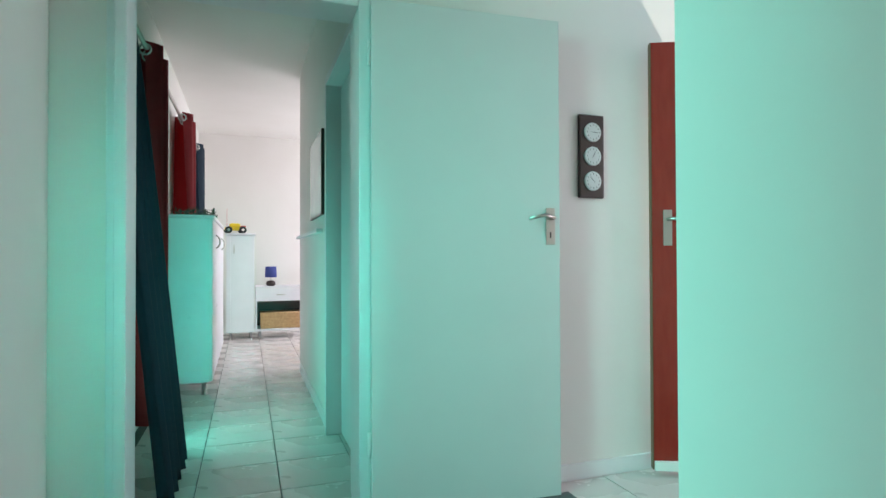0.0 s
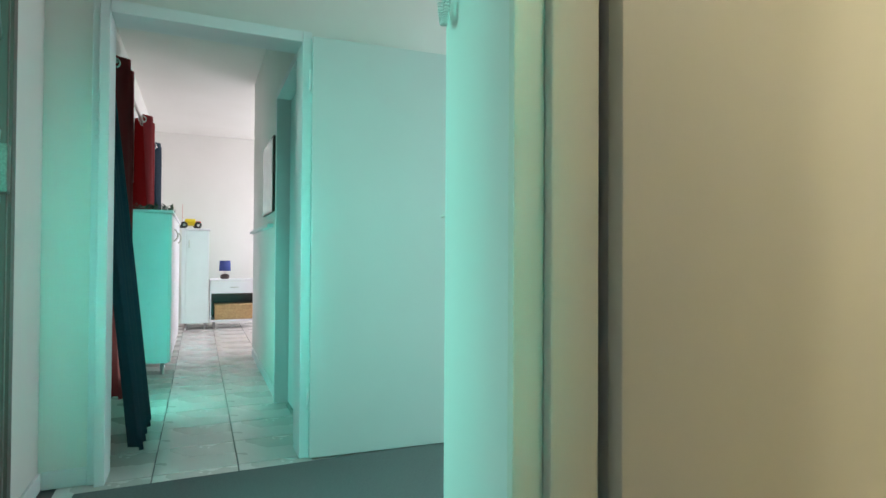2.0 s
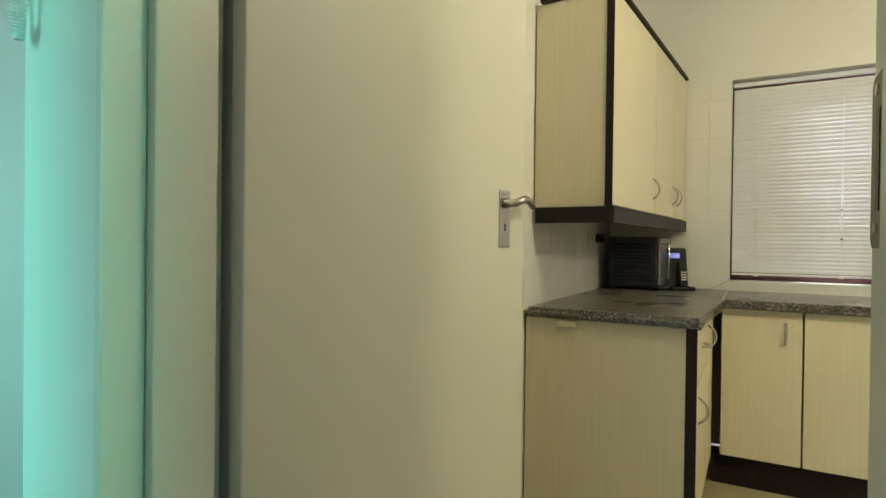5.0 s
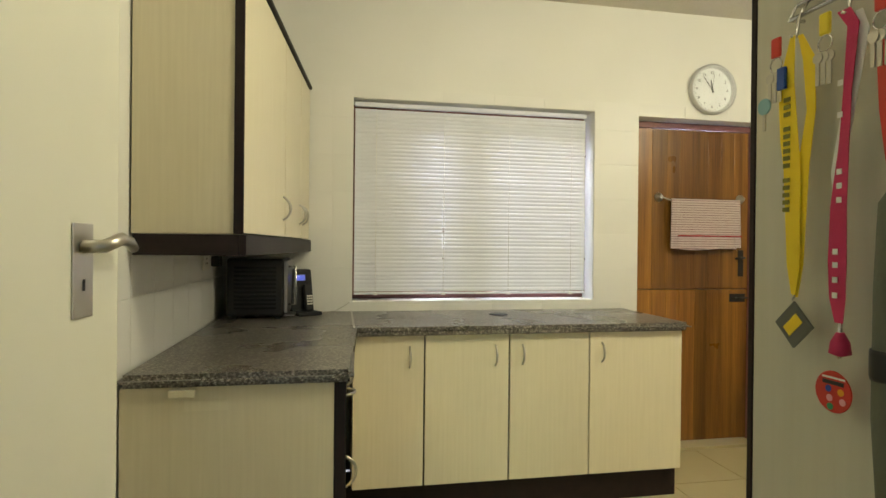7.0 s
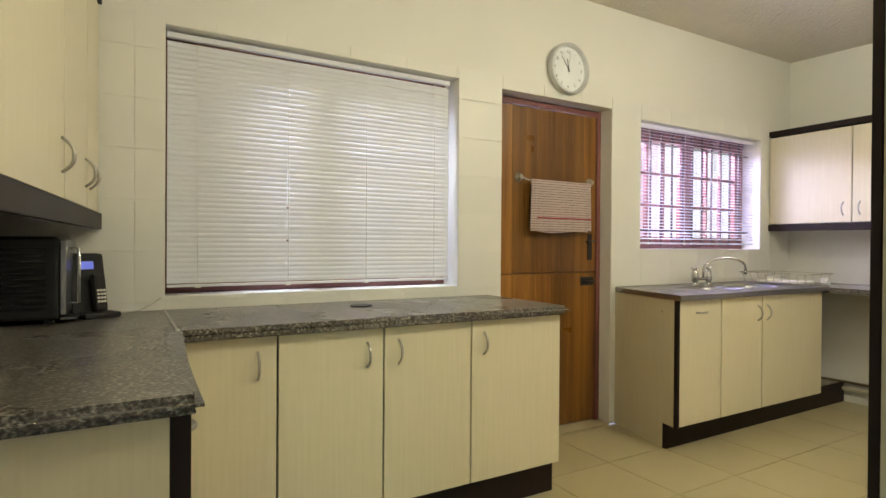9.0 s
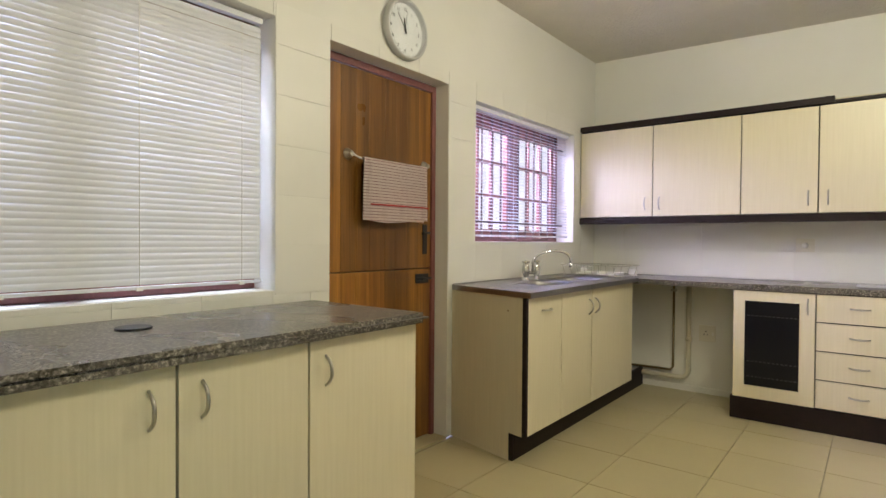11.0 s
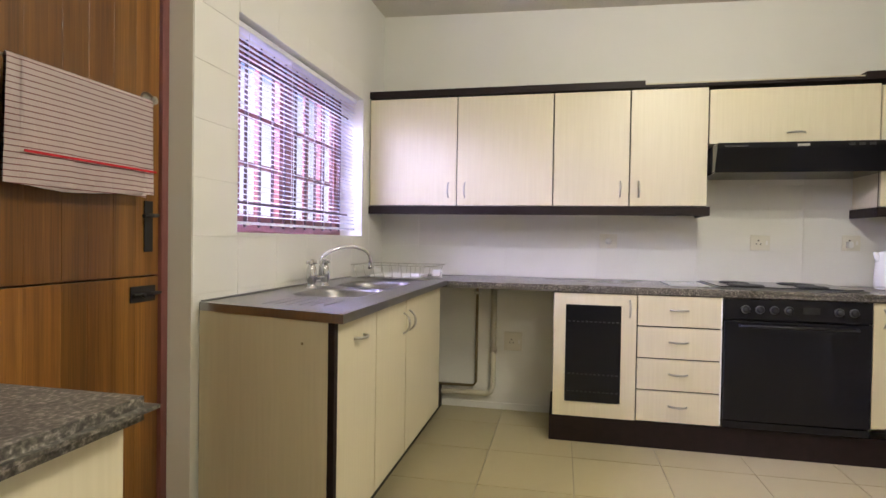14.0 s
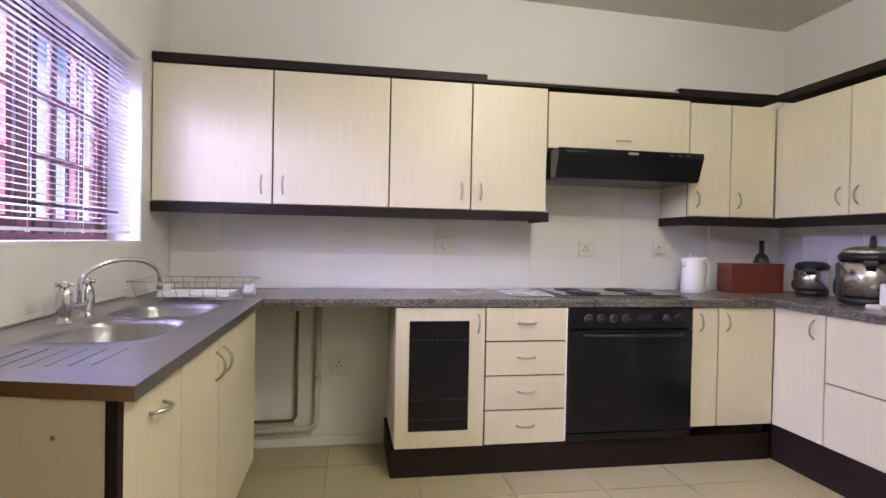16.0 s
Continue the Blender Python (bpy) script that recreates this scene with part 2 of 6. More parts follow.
def part(name, bm, mat, parent=None, label="", kind=""):
    me = bpy.data.meshes.new(name)
    bmesh.ops.recalc_face_normals(bm, faces=bm.faces)
    bm.to_mesh(me)
    bm.free()
    me.materials.append(mat)
    ob = new(name, me)
    if parent is not None:
        ob.parent = parent
    return tagged(ob, label, "", "", kind)


def structure(name, bm, mat, label="", m=None):
    ob = part(name, bm, mat)
    if m is not None:
        ob.matrix_world = m
    return tagged(ob, label, name.split("_")[0], "", "structure")


def write(text, size, m, mat, parent, name="lettering", depth=0.0006):
    cu = bpy.data.curves.new(name, "FONT")
    cu.body, cu.size, cu.extrude, cu.align_x, cu.align_y = text, size, depth, "CENTER", "CENTER"
    tmp = bpy.data.objects.new(name, cu)
    scene.collection.objects.link(tmp)
    me = bpy.data.meshes.new_from_object(tmp)
    bpy.data.objects.remove(tmp)
    me.transform(m)
    me.materials.clear()
    me.materials.append(mat)
    ob = new(name, me)
    ob.parent = parent
    return ob


FACE_N, FACE_A, FACE_B, FACE_C = 0, -90, 180, 90


def bow_handle(c, length, vertical, parent, out=0.03, r=0.0045):
    """A bowed bar handle in front of the plane y = c[1], facing -y."""
    pts = []
    for i in range(11):
        s = i / 10 * 2 - 1
        o = -out * (1 - abs(s) ** 2.6)
        along = s * length / 2
        pts.append((c[0], c[1] + o, c[2] + along) if vertical else (c[0] + along, c[1] + o, c[2]))
    bm = tube(pts, [r * (1.35 - 0.35 * abs(i / 10 * 2 - 1)) for i in range(11)], 8)
    return part("handle", bm, M_NICKEL, parent, "bowed satin nickel handle")


def cabinet(name, m, w, d, z0, z1, fronts, label, group="", side_l=True, panel=M_LAMS):
    """Front plane at y = 0, body behind it. fronts: x0, x1, z0, z1, handle (x, z, vertical) or None, name."""
    t = thing(name, m, label, "kitchen cabinet", group)
    part("body", box(0.001, w - 0.001, 0.021, d, z0, z1, bevel=0.001), M_DARK if not side_l else panel, t, "pale laminate carcass")
    # Dark sheet behind the fronts: edging colour that also darkens the gaps
    bm = bmesh.new()
    bm_box(bm, 0.0015, w - 0.0015, 0.0185, 0.0212, z0 + 0.001, z1 - 0.001)
    part("edging", bm, M_DARK, t, "dark brown edging strip")
    for x0, x1, a, b, h, nm in fronts:
        f = part(nm, box(x0 + 0.004, x1 - 0.004, 0.0, 0.018, a + 0.004, b - 0.004, bevel=0.0015), M_LAM, t, "limed wood laminate front")
        if h:
            bow_handle((h[0], -0.001, h[1]), 0.096, h[2], f)
    return t


# ---- plan ----
XA, YN, YB, XC, XW, ZC = 4.88, -0.365, -5.84, 0.94, 1.938, 2.73
TOP, BASE, PLINTH = 0.90, 0.86, 0.15
W1 = (-2.505, -1.045, 0.955, 2.11)
D1 = (-3.70, -2.80, 0.0, 2.095)
W2 = (-5.41, -3.98, 1.165, 2.055)
TH = 0.24


def wall_x(name, x0, x1, y0, y1, z1, holes, mat, label=""):
    """A wall across x, along y, with openings (y0, y1, z0, z1)."""
    bm = bmesh.new()
    ys = sorted({y0, y1, *[h[0] for h in holes], *[h[1] for h in holes]})
    for a, b in zip(ys, ys[1:]):
        hs = [h for h in holes if h[0] <= a + 1e-6 and h[1] >= b - 1e-6]
        if not hs:
            bm_box(bm, x0, x1, a, b, 0, z1)
        for h in hs:
            if h[2] > 0:
                bm_box(bm, x0, x1, a, b, 0, h[2])
            bm_box(bm, x0, x1, a, b, h[3], z1)
    bmesh.ops.remove_doubles(bm, verts=bm.verts, dist=1e-4)
    return structure(name, bm, mat, label)


def wall_y(name, y0, y1, x0, x1, z1, holes, mat, label="", m=None):
    bm = bmesh.new()
    xs = sorted({x0, x1, *[h[0] for h in holes], *[h[1] for h in holes]})
    for a, b in zip(xs, xs[1:]):
        hs = [h for h in holes if h[0] <= a + 1e-6 and h[1] >= b - 1e-6]
        if not hs:
            bm_box(bm, a, b, y0, y1, 0, z1)
        for h in hs:
            if h[2] > 0:
                bm_box(bm, a, b, y0, y1, 0, h[2])
            bm_box(bm, a, b, y0, y1, h[3], z1)
    bmesh.ops.remove_doubles(bm, verts=bm.verts, dist=1e-4)
    return structure(name, bm, mat, label, m)


wall_a = wall_x("wall_east", XA, XA + TH, YB - 0.2, YN + 0.25, 2.9, [W1, D1, W2], M_WALL, "cream painted kitchen wall with two windows and a door")
wall_n = wall_y("wall_north", YN, -0.12, XW + 0.02, XA, 2.9, [], M_WALL, "cream painted kitchen wall behind the worktop")
wall_b = wall_y("wall_south", YB - 0.2, YB, XC - 0.2, XA, 2.9, [], M_WALL, "cream painted kitchen wall behind the stove")
wall_c = wall_x("wall_west", XC - 0.2, XC, YB, -2.55, 2.9, [], M_WALL, "cream painted kitchen wall")
wall_w = wall_x("wall_entry", 1.74, XW, -2.35, -0.12, 2.9, [(-1.272, -0.352, 0, 2.06)], M_WALL, "painted wall with the kitchen doorway")
wall_r = wall_y("wall_return", -2.55, -2.35, XC - 0.2, XW, 2.9, [], M_WALL, "cream painted return wall")
# Out of view: slab added over the entrance so no sun falls in
structure("ceiling_entrance", box(-1.35, 1.80, -4.1, 1.1, 2.72, 2.84), M_WALL, "unseen white slab over the entrance, added to keep the sun out")
structure("threshold", box(XA + 0.001, XA + 0.16, -3.699, -2.801, -0.1, 0.004), M_FTILE, "cream door threshold")
structure("floor_kitchen", box(XC, XA, YB, YN, -0.12, -0.012), M_FGROUT, "cream tiled kitchen floor")
structure("floor_entrance", box(-1.2, XW + 2.5, -4.0, 1.1, -0.145, -0.0145), M_HGROUT, "entrance floor")
structure("ground", box(-60, 60, -60, 60, -0.4, -0.2), M_GROUND, "paved outdoor ground")
bm = box(XC - 0.2, XA + 0.2, YB - 0.2, YN + 0.25, ZC, ZC + 0.12)
for v in bm.verts:
    v.co.z += 0.03 - 0.024 * (XA - v.co.x)
structure("ceiling_kitchen", bm, M_CEIL, "white stippled kitchen ceiling, sagging a little")
structure("wall_recess", box(3.60, XA - 0.001, YB, -5.722, 0.0, 0.858), M_WALL, "cream plastered lower wall in the appliance gap")
structure("skirting", box(3.66, XA - 0.002, -5.7215, -5.712, 0.0, 0.045, bevel=0.002), M_TILE, "low tiled skirting in the appliance gap")

H = Matrix.Translation((1.955, 1.60, 0)) @ Matrix.Rotation(radians(-7), 4, "Z")
structure("ceiling_hall", box(-3.5, 1.15, -1.9, 0.04, 2.60, 2.7), M_WALL, "white hall ceiling", H)
structure("ceiling_corridor", box(-2.2, 3.5, 0.15, 6.2, 2.72, 2.8), M_WALL, "white corridor ceiling", H)
wall_y("wall_hall", 0.05, 0.15, -1.08, 3.4, 2.75, [(-0.87, 0.035, 0, 2.099)], M_WALL, "painted hall wall with an open doorway", H)
wall_x("wall_porch", -1.14, -1.08, -0.36, 0.15, 2.7, [], M_WALL, "painted wall stub beside the gate").matrix_world = H
wall_x("wall_corridor", 0.03, 0.15, 0.15, 3.0, 2.75, [(0.215, 1.125, 0, 2.095)], M_WALL, "painted corridor wall").matrix_world = H
wall_x("wall_corridor", -1.2, -1.06, 0.15, 6.2, 2.76, [], M_WALL, "painted corridor wall behind curtains").matrix_world = H
wall_y("wall_far", 5.95, 6.1, -1.06, 3.5, 2.76, [], M_WALL, "cream wall at the corridor's end", m=H)
wall_y("wall_far", 3.0, 3.12, 0.03, 3.5, 2.76, [], M_WALL, "painted wall of the far room", m=H)
wall_x("wall_far", 3.5, 3.62, -2.6, 6.15, 2.76, [], M_WALL, "plain hall wall").matrix_world = H
structure("floor_hall", box(-1.2, 3.5, -0.5, 6.1, -0.13, -0.0125), M_HGROUT, "pale tiled hall floor", H)
wall_x("wall_outer", -1.3, -1.2, -4.0, 1.8, 2.7, [(-3.5, -2.2, 0.4, 2.1), (-0.9, 1.3, 0.0, 2.3)], M_WALL, "outer entrance wall")
wall_y("wall_outer", -4.1, -4.0, -1.3, 1.74, 2.7, [], M_WALL, "plain entrance wall")


# ---- kitchen cabinets ----
def place(x, y, turn):
    return pose(x, y, 0, 0, 0, turn)


# window run: four doors
ys = [-1.035, -1.368, -1.78, -2.19, -2.695]
XF = 4.25
for i, (a, b) in enumerate(zip(ys, ys[1:])):
    w = a - b
    hx = w - 0.07 if i in (0, 1) else 0.065
    cabinet("base_cabinet", place(XF, a, FACE_A), w, 0.59, PLINTH, BASE, [(0, w, PLINTH, BASE, (hx, 0.755, True), "door")], "pale limed wood base cabinet below the window worktop", "base cabinets below the window")
t = thing("plinth", place(XF, -1.0, FACE_A), "dark brown plinth below the window cabinets", "plinth")
part("board", box(0, 1.69, 0.045, 0.063, 0.0, PLINTH - 0.002, bevel=0.002), M_DARK, t)
# north run
cabinet("base_cabinet", place(3.40, -1.0, FACE_N), 0.44, 0.63, PLINTH, BASE,
        [(0, 0.44, 0.66, BASE, (0.22, 0.77, False), "drawer"), (0, 0.44, PLINTH, 0.66, (0.06, 0.56, True), "door")],
        "pale limed wood base cabinet with a drawer and a door", "base cabinets of the north run")
cabinet("base_cabinet", place(3.84, -1.0, FACE_N), 0.40, 0.63, PLINTH, BASE,
        [(0, 0.40, PLINTH, BASE, (0.06, 0.765, True), "door")], "pale limed wood corner base cabinet", "base cabinets of the north run")
t = thing("plinth", place(3.42, -0.955, FACE_N), "dark brown plinth below the north cabinets", "plinth")
part("board", box(0, 0.83, 0, 0.018, 0.0, PLINTH - 0.002, bevel=0.002), M_DARK, t)

t = thing("end_strip", place(3.385, -1.0, FACE_N), "dark brown edging post of the north base run", "edging")
part("strip", box(0, 0.0145, 0.0, 0.036, PLINTH, BASE, bevel=0.001), M_DARK, t)
t = thing("base_end_board", place(3.385, -0.963, FACE_N), "pale limed wood end panel of the north base run", "panel")
part("board", box(0, 0.0145, 0.0, 0.59, 0.0, BASE, bevel=0.001), M_LAMS, t)
part("adhesive_patch", box(-0.0008, -0.0002, 0.30, 0.42, 0.79, 0.82), M_LAM, t)

# upper cabinets, north
UB, UT = 1.30, 2.13
NM = pose(3.44, -0.692, 0, 0, 0, -4.5)
xs = [0.0, 0.69, 1.12, 1.425]
for i, (a, b) in enumerate(zip(xs, xs[1:])):
    w = b - a
    cabinet("wall_cabinet", NM @ pose(a, 0, 0), w, 0.325 + a * 0.0787 - 0.004, UB, UT, [(0, w, UB, UT, ((w - 0.05, w - 0.05, 0.05)[i], 1.42, True), "door")],
            "pale limed wood wall cabinet above the corner worktop", "wall cabinets of the north run")
t = thing("end_strip", NM, "dark brown edging post of the north wall cabinets", "edging")
part("strip", box(-0.006, -0.0005, -0.001, 0.028, UB, UT, bevel=0.001), M_DARK, t)
t = thing("light_pelmet", NM, "dark brown pelmet below the north wall cabinets", "pelmet")
part("board", box(-0.018, 1.425, -0.012, 0.008, 1.235, UB - 0.002, bevel=0.002), M_DARK, t)
part("end_board", box(-0.018, 0.002, 0.009, 0.31, 1.235, UB - 0.002, bevel=0.002), M_DARK, t)
t = thing("cornice", NM, "dark brown cornice on the north wall cabinets", "cornice")
part("board", box(-0.018, 1.425, -0.012, 0.30, UT + 0.002, UT + 0.018, bevel=0.003), M_DARK, t)

# south run (cabinet fronts face +y)
YF = -5.21
def south(x_left, x_right, z0, z1, fronts, label, name="base_cabinet", group="base cabinets beside the stove", yf=YF, d=0.60):
    return cabinet(name, place(x_left, yf, FACE_B), x_left - x_right, d, z0, z1, fronts, label, group)


w = 3.63 - 3.17
c = south(3.63, 3.17, PLINTH, BASE, [], "pale cabinet with a dark glass door")
f = part("door", box(0.003, w - 0.003, 0, 0.018, PLINTH, BASE - 0.003, bevel=0.0015), M_LAM, c, "pale framed door")
part("pane", box(0.07, w - 0.085, -0.003, 0.004, PLINTH + 0.085, BASE - 0.07, bevel=0.001), M_BLACK, f, "dark glass pane")
bow_handle((w - 0.04, -0.001, 0.775), 0.096, True, f)
# Rows of small bars imitate the glints across the dark pane
bm = bmesh.new()
for z in (0.29, 0.39, 0.69):
    for k in range(12):
        bm_box(bm, 0.085 + k * 0.024, 0.085 + k * 0.024 + 0.014, -0.0045, -0.0025, z, z + 0.008)
part("vent", bm, M_BLACKP, f, "rows of small bars standing for glints on the glass", "stuff")
w = 3.17 - 2.73
fr = []
for k in range(4):
    a = BASE - (k + 1) * (BASE - PLINTH) / 4
    fr.append((0, w, a, a + (BASE - PLINTH) / 4, (w / 2, a + 0.095, False), "drawer"))
south(3.17, 2.73, PLINTH, BASE, fr, "pale limed wood drawer unit with four drawers")
south(2.015, 1.855, PLINTH + 0.05, BASE, [(0, 0.16, PLINTH + 0.05, BASE, (0.05, 0.775, True), "door")], "narrow pale base cabinet beside the oven")
south(1.855, 1.51, PLINTH + 0.05, BASE, [(0, 0.345, PLINTH + 0.05, BASE, (0.05, 0.775, True), "door")], "pale corner base cabinet")
t = thing("plinth", place(3.645, YF - 0.01, FACE_B), "tall dark brown plinth below the stove run", "plinth")
part("board", box(0, 2.13, 0, 0.018, 0.0, PLINTH - 0.003, bevel=0.002), M_DARK, t)
part("end_board", box(0, 0.018, 0.019, 0.55, 0.0, PLINTH - 0.003, bevel=0.002), M_DARK, t)

# oven
t = thing("oven", place(2.73, YF, FACE_B), "black built-in electric oven with a glossy glass door", "oven")
w = 2.73 - 2.015
part("body", box(0.004, w - 0.004, 0.022, 0.58, 0.155, 0.855, bevel=0.002), M_BLACKP, t)
part("control_panel", box(0.004, w - 0.004, -0.012, 0.021, 0.745, 0.855, bevel=0.004), M_BLACK, t, "glossy black control panel")
d = part("oven_door", box(0.006, w - 0.006, -0.018, 0.020, 0.20, 0.738, bevel=0.006), M_BLACK, t, "glossy black glass oven door")
part("handle", tube([(0.08, -0.022, 0.715), (0.08, -0.05, 0.715), (w - 0.08, -0.05, 0.715), (w - 0.08, -0.022, 0.715)], 0.008), M_BLACKP, d)
part("drawer_front", box(0.006, w - 0.006, -0.012, 0.020, 0.155, 0.195, bevel=0.004), M_BLACK, t)
for kx in (0.11, 0.18, 0.25, 0.32, w - 0.16, w - 0.09):
    k = turned(bm_lathe(bmesh.new(), [(0.019, 0), (0.019, 0.012), (0.015, 0.026), (0.006, 0.028)], n=18), pose(kx, -0.012, 0.80, 90, 0, 0))
    k = part("knob", k, M_BLACKP, t, "black oven knob with a chrome rim")
    part("rim", turned(bm_lathe(bmesh.new(), [(0.023, 0), (0.023, 0.003), (0.020, 0.004)], n=18), pose(kx, -0.0125, 0.80, 90, 0, 0)), M_DIM, k)
part("clock_display", box(w / 2 + 0.03, w / 2 + 0.11, -0.0135, -0.0115, 0.785, 0.82), M_BLACKP, t)

t = thing("filler_strip", place(2.737, YF, FACE_B), "narrow pale edging strip between drawers and oven", "edging")
part("strip", box(0, 0.007, -0.004, 0.016, 0.16, 0.858, bevel=0.0015), M_WHITEP, t)

# upper cabinets, south
YU = -5.53
for a, b, hx in ((4.872, 4.271, "r"), (4.271, 3.652, "l"), (3.652, 3.191, "r"), (3.191, 2.745, "l")):
    w = a - b
    south(a, b, 1.37, 2.085, [(0, w, 1.37, 2.085, (w - 0.055 if hx == "r" else 0.055, 1.475, True), "door")],
          "pale limed wood wall cabinet above the stove run", "wall_cabinet", "wall cabinets of the stove run", YU, 0.30)
w = 2.745 - 1.845
south(2.745, 1.845, 1.74, 2.07, [(0, w, 1.74, 2.07, (w / 2 + 0.02, 1.80, False), "door")], "low pale cabinet above the extractor hood", "wall_cabinet", "wall cabinets of the stove run", YU, 0.30)
south(1.845, 1.567, 1.37, 2.06, [(0, 0.278, 1.37, 2.06, (0.055, 1.475, True), "door")], "narrow pale wall cabinet beside the hood", "wall_cabinet", "wall cabinets of the stove run", YU, 0.30)
south(1.567, 1.262, 1.37, 2.06, [(0, 0.305, 1.37, 2.06, (0.055, 1.475, True), "door")], "pale corner wall cabinet", "wall_cabinet", "wall cabinets of the stove run", YU, 0.30)
t = thing("light_pelmet", place(4.872, YU + 0.012, FACE_B), "dark brown pelmet below the wall cabinets", "pelmet")
part("board", box(0, 2.14, 0, 0.02, 1.315, 1.368, bevel=0.002), M_DARK, t)
part("end_board", box(2.12, 2.14, 0.021, 0.31, 1.315, 1.368, bevel=0.002), M_DARK, t)
t = thing("light_pelmet", place(1.86, YU + 0.012, FACE_B), "short dark brown pelmet by the hood", "pelmet")
part("board", box(0, 0.65, 0, 0.02, 1.315, 1.368, bevel=0.002), M_DARK, t)
part("end_board", box(0, 0.02, 0.021, 0.31, 1.315, 1.368, bevel=0.002), M_DARK, t)
t = thing("cornice", place(4.872, YU + 0.012, FACE_B), "dark brown cornice on the stove wall cabinets", "cornice")
part("board", box(0, 1.762, 0, 0.31, 2.09, 2.135, bevel=0.003), M_DARK, t)
part("thin_strip", box(1.763, 2.945, 0.006, 0.31, 2.09, 2.108, bevel=0.003), M_DARK, t)
part("metal_strip", box(1.765, 2.94, 0.004, 0.03, 2.1085, 2.115, bevel=0.001), M_LAMS, t, "thin pale metal strip")
part("corner_board", box(2.946, 3.61, 0, 0.31, 2.09, 2.135, bevel=0.003), M_DARK, t)

# west run
XCF, XCU = 1.51, 1.257
for a, b in ((-5.53, -5.008), (-5.008, -4.50), (-4.50, -3.96), (-3.96, -3.42)):
    w = b - a
    cabinet("wall_cabinet", place(XCU, a, FACE_C), w, 0.30, 1.37, 2.06, [(0, w, 1.37, 2.06, (w - 0.055 if a in (-5.53, -4.50) else 0.055, 1.475, True), "door")],
            "pale limed wood wall cabinet on the west wall", "wall cabinets of the west run")
t = thing("light_pelmet", place(XCU + 0.012, -5.516, FACE_C), "dark brown pelmet below the west wall cabinets", "pelmet")
part("board", box(0, 2.08, 0, 0.02, 1.315, 1.368, bevel=0.002), M_DARK, t)
t = thing("cornice", place(XCU + 0.012, -5.516, FACE_C), "dark brown cornice on the west wall cabinets", "cornice")
part("board", box(0, 2.08, 0, 0.31, 2.09, 2.135, bevel=0.003), M_DARK, t)
cabinet("base_cabinet", place(XCF, -5.21, FACE_C), 0.34, 0.60, PLINTH + 0.05, BASE, [(0, 0.34, PLINTH + 0.05, BASE, (0.27, 0.775, True), "door")], "pale base cabinet on the west wall", "base cabinets of the west run")
cabinet("base_cabinet", place(XCF, -4.87, FACE_C), 0.9, 0.60, PLINTH + 0.05, BASE, [(0, 0.9, 0.52, BASE, None, "drawer"), (0, 0.9, PLINTH + 0.05, 0.52, None, "drawer")], "pale wide drawer cabinet on the west wall", "base cabinets of the west run")
cabinet("base_cabinet", place(XCF, -3.97, FACE_C), 0.55, 0.60, PLINTH + 0.05, BASE, [(0, 0.55, PLINTH + 0.05, BASE, (0.06, 0.775, True), "door")], "pale base cabinet on the west wall", "base cabinets of the west run")
t = thing("plinth", place(XCF - 0.01, -5.30, FACE_C), "tall dark brown plinth below the west cabinets", "plinth")
part("board", box(0, 1.88, 0, 0.018, 0.0, PLINTH + 0.047, bevel=0.002), M_DARK, t)

# sink run
SF = 4.29
sy = [-3.622, -4.01, -4.435, -5.17]
for i, (a, b) in enumerate(zip(sy, sy[1:])):
    w = a - b
    h = ((w / 2, 0.80, False), (w - 0.05, 0.765, True), (0.05, 0.765, True))[i]
    c = cabinet("base_cabinet", place(SF, a, FACE_A), w, 0.575, PLINTH, 0.876, [(0, w, PLINTH, 0.876, h, "door")], "pale limed wood cabinet below the sink", "base cabinets below the sink")
    for v in c.children[0].data.vertices:
        if v.co.z > 0.5:
            v.co.z -= 0.17
    if i == 0:
        for v in c.children[0].data.vertices:
            if v.co.x < 0.1 and v.co.y > 0.3:
                v.co.x += 0.145
t = thing("sink_end_board", place(SF, -3.602, FACE_A - 13.5), "pale limed wood end panel of the sink run", "panel")
bm = box(0, 0.017, 0.0255, 0.602, PLINTH, 0.876)
bm_box(bm, 0, 0.017, 0.125, 0.602, 0.0, PLINTH)
part("board", bm, M_LAMS, t)
part("screw_cap", turned(bm_lathe(bmesh.new(), [(0.005, 0), (0.004, 0.002)], n=12), pose(-0.0005, 0.13, 0.80, 0, -90, 0)), M_COPPER, t)
part("front_strip", box(-0.001, 0.018, 0.0, 0.025, PLINTH, 0.876, bevel=0.001), M_DARK, t, "dark brown edging strip")
t = thing("plinth", place(SF, -3.655, FACE_A), "dark brown plinth below the sink cabinets", "plinth")
part("board", box(0, 2.05, 0.095, 0.113, 0.0, PLINTH - 0.002, bevel=0.002), M_DARK, t)
part("end_board", box(-0.019, -0.0005, 0.095, 0.125, 0.0, PLINTH - 0.002, bevel=0.002), M_DARK, t)


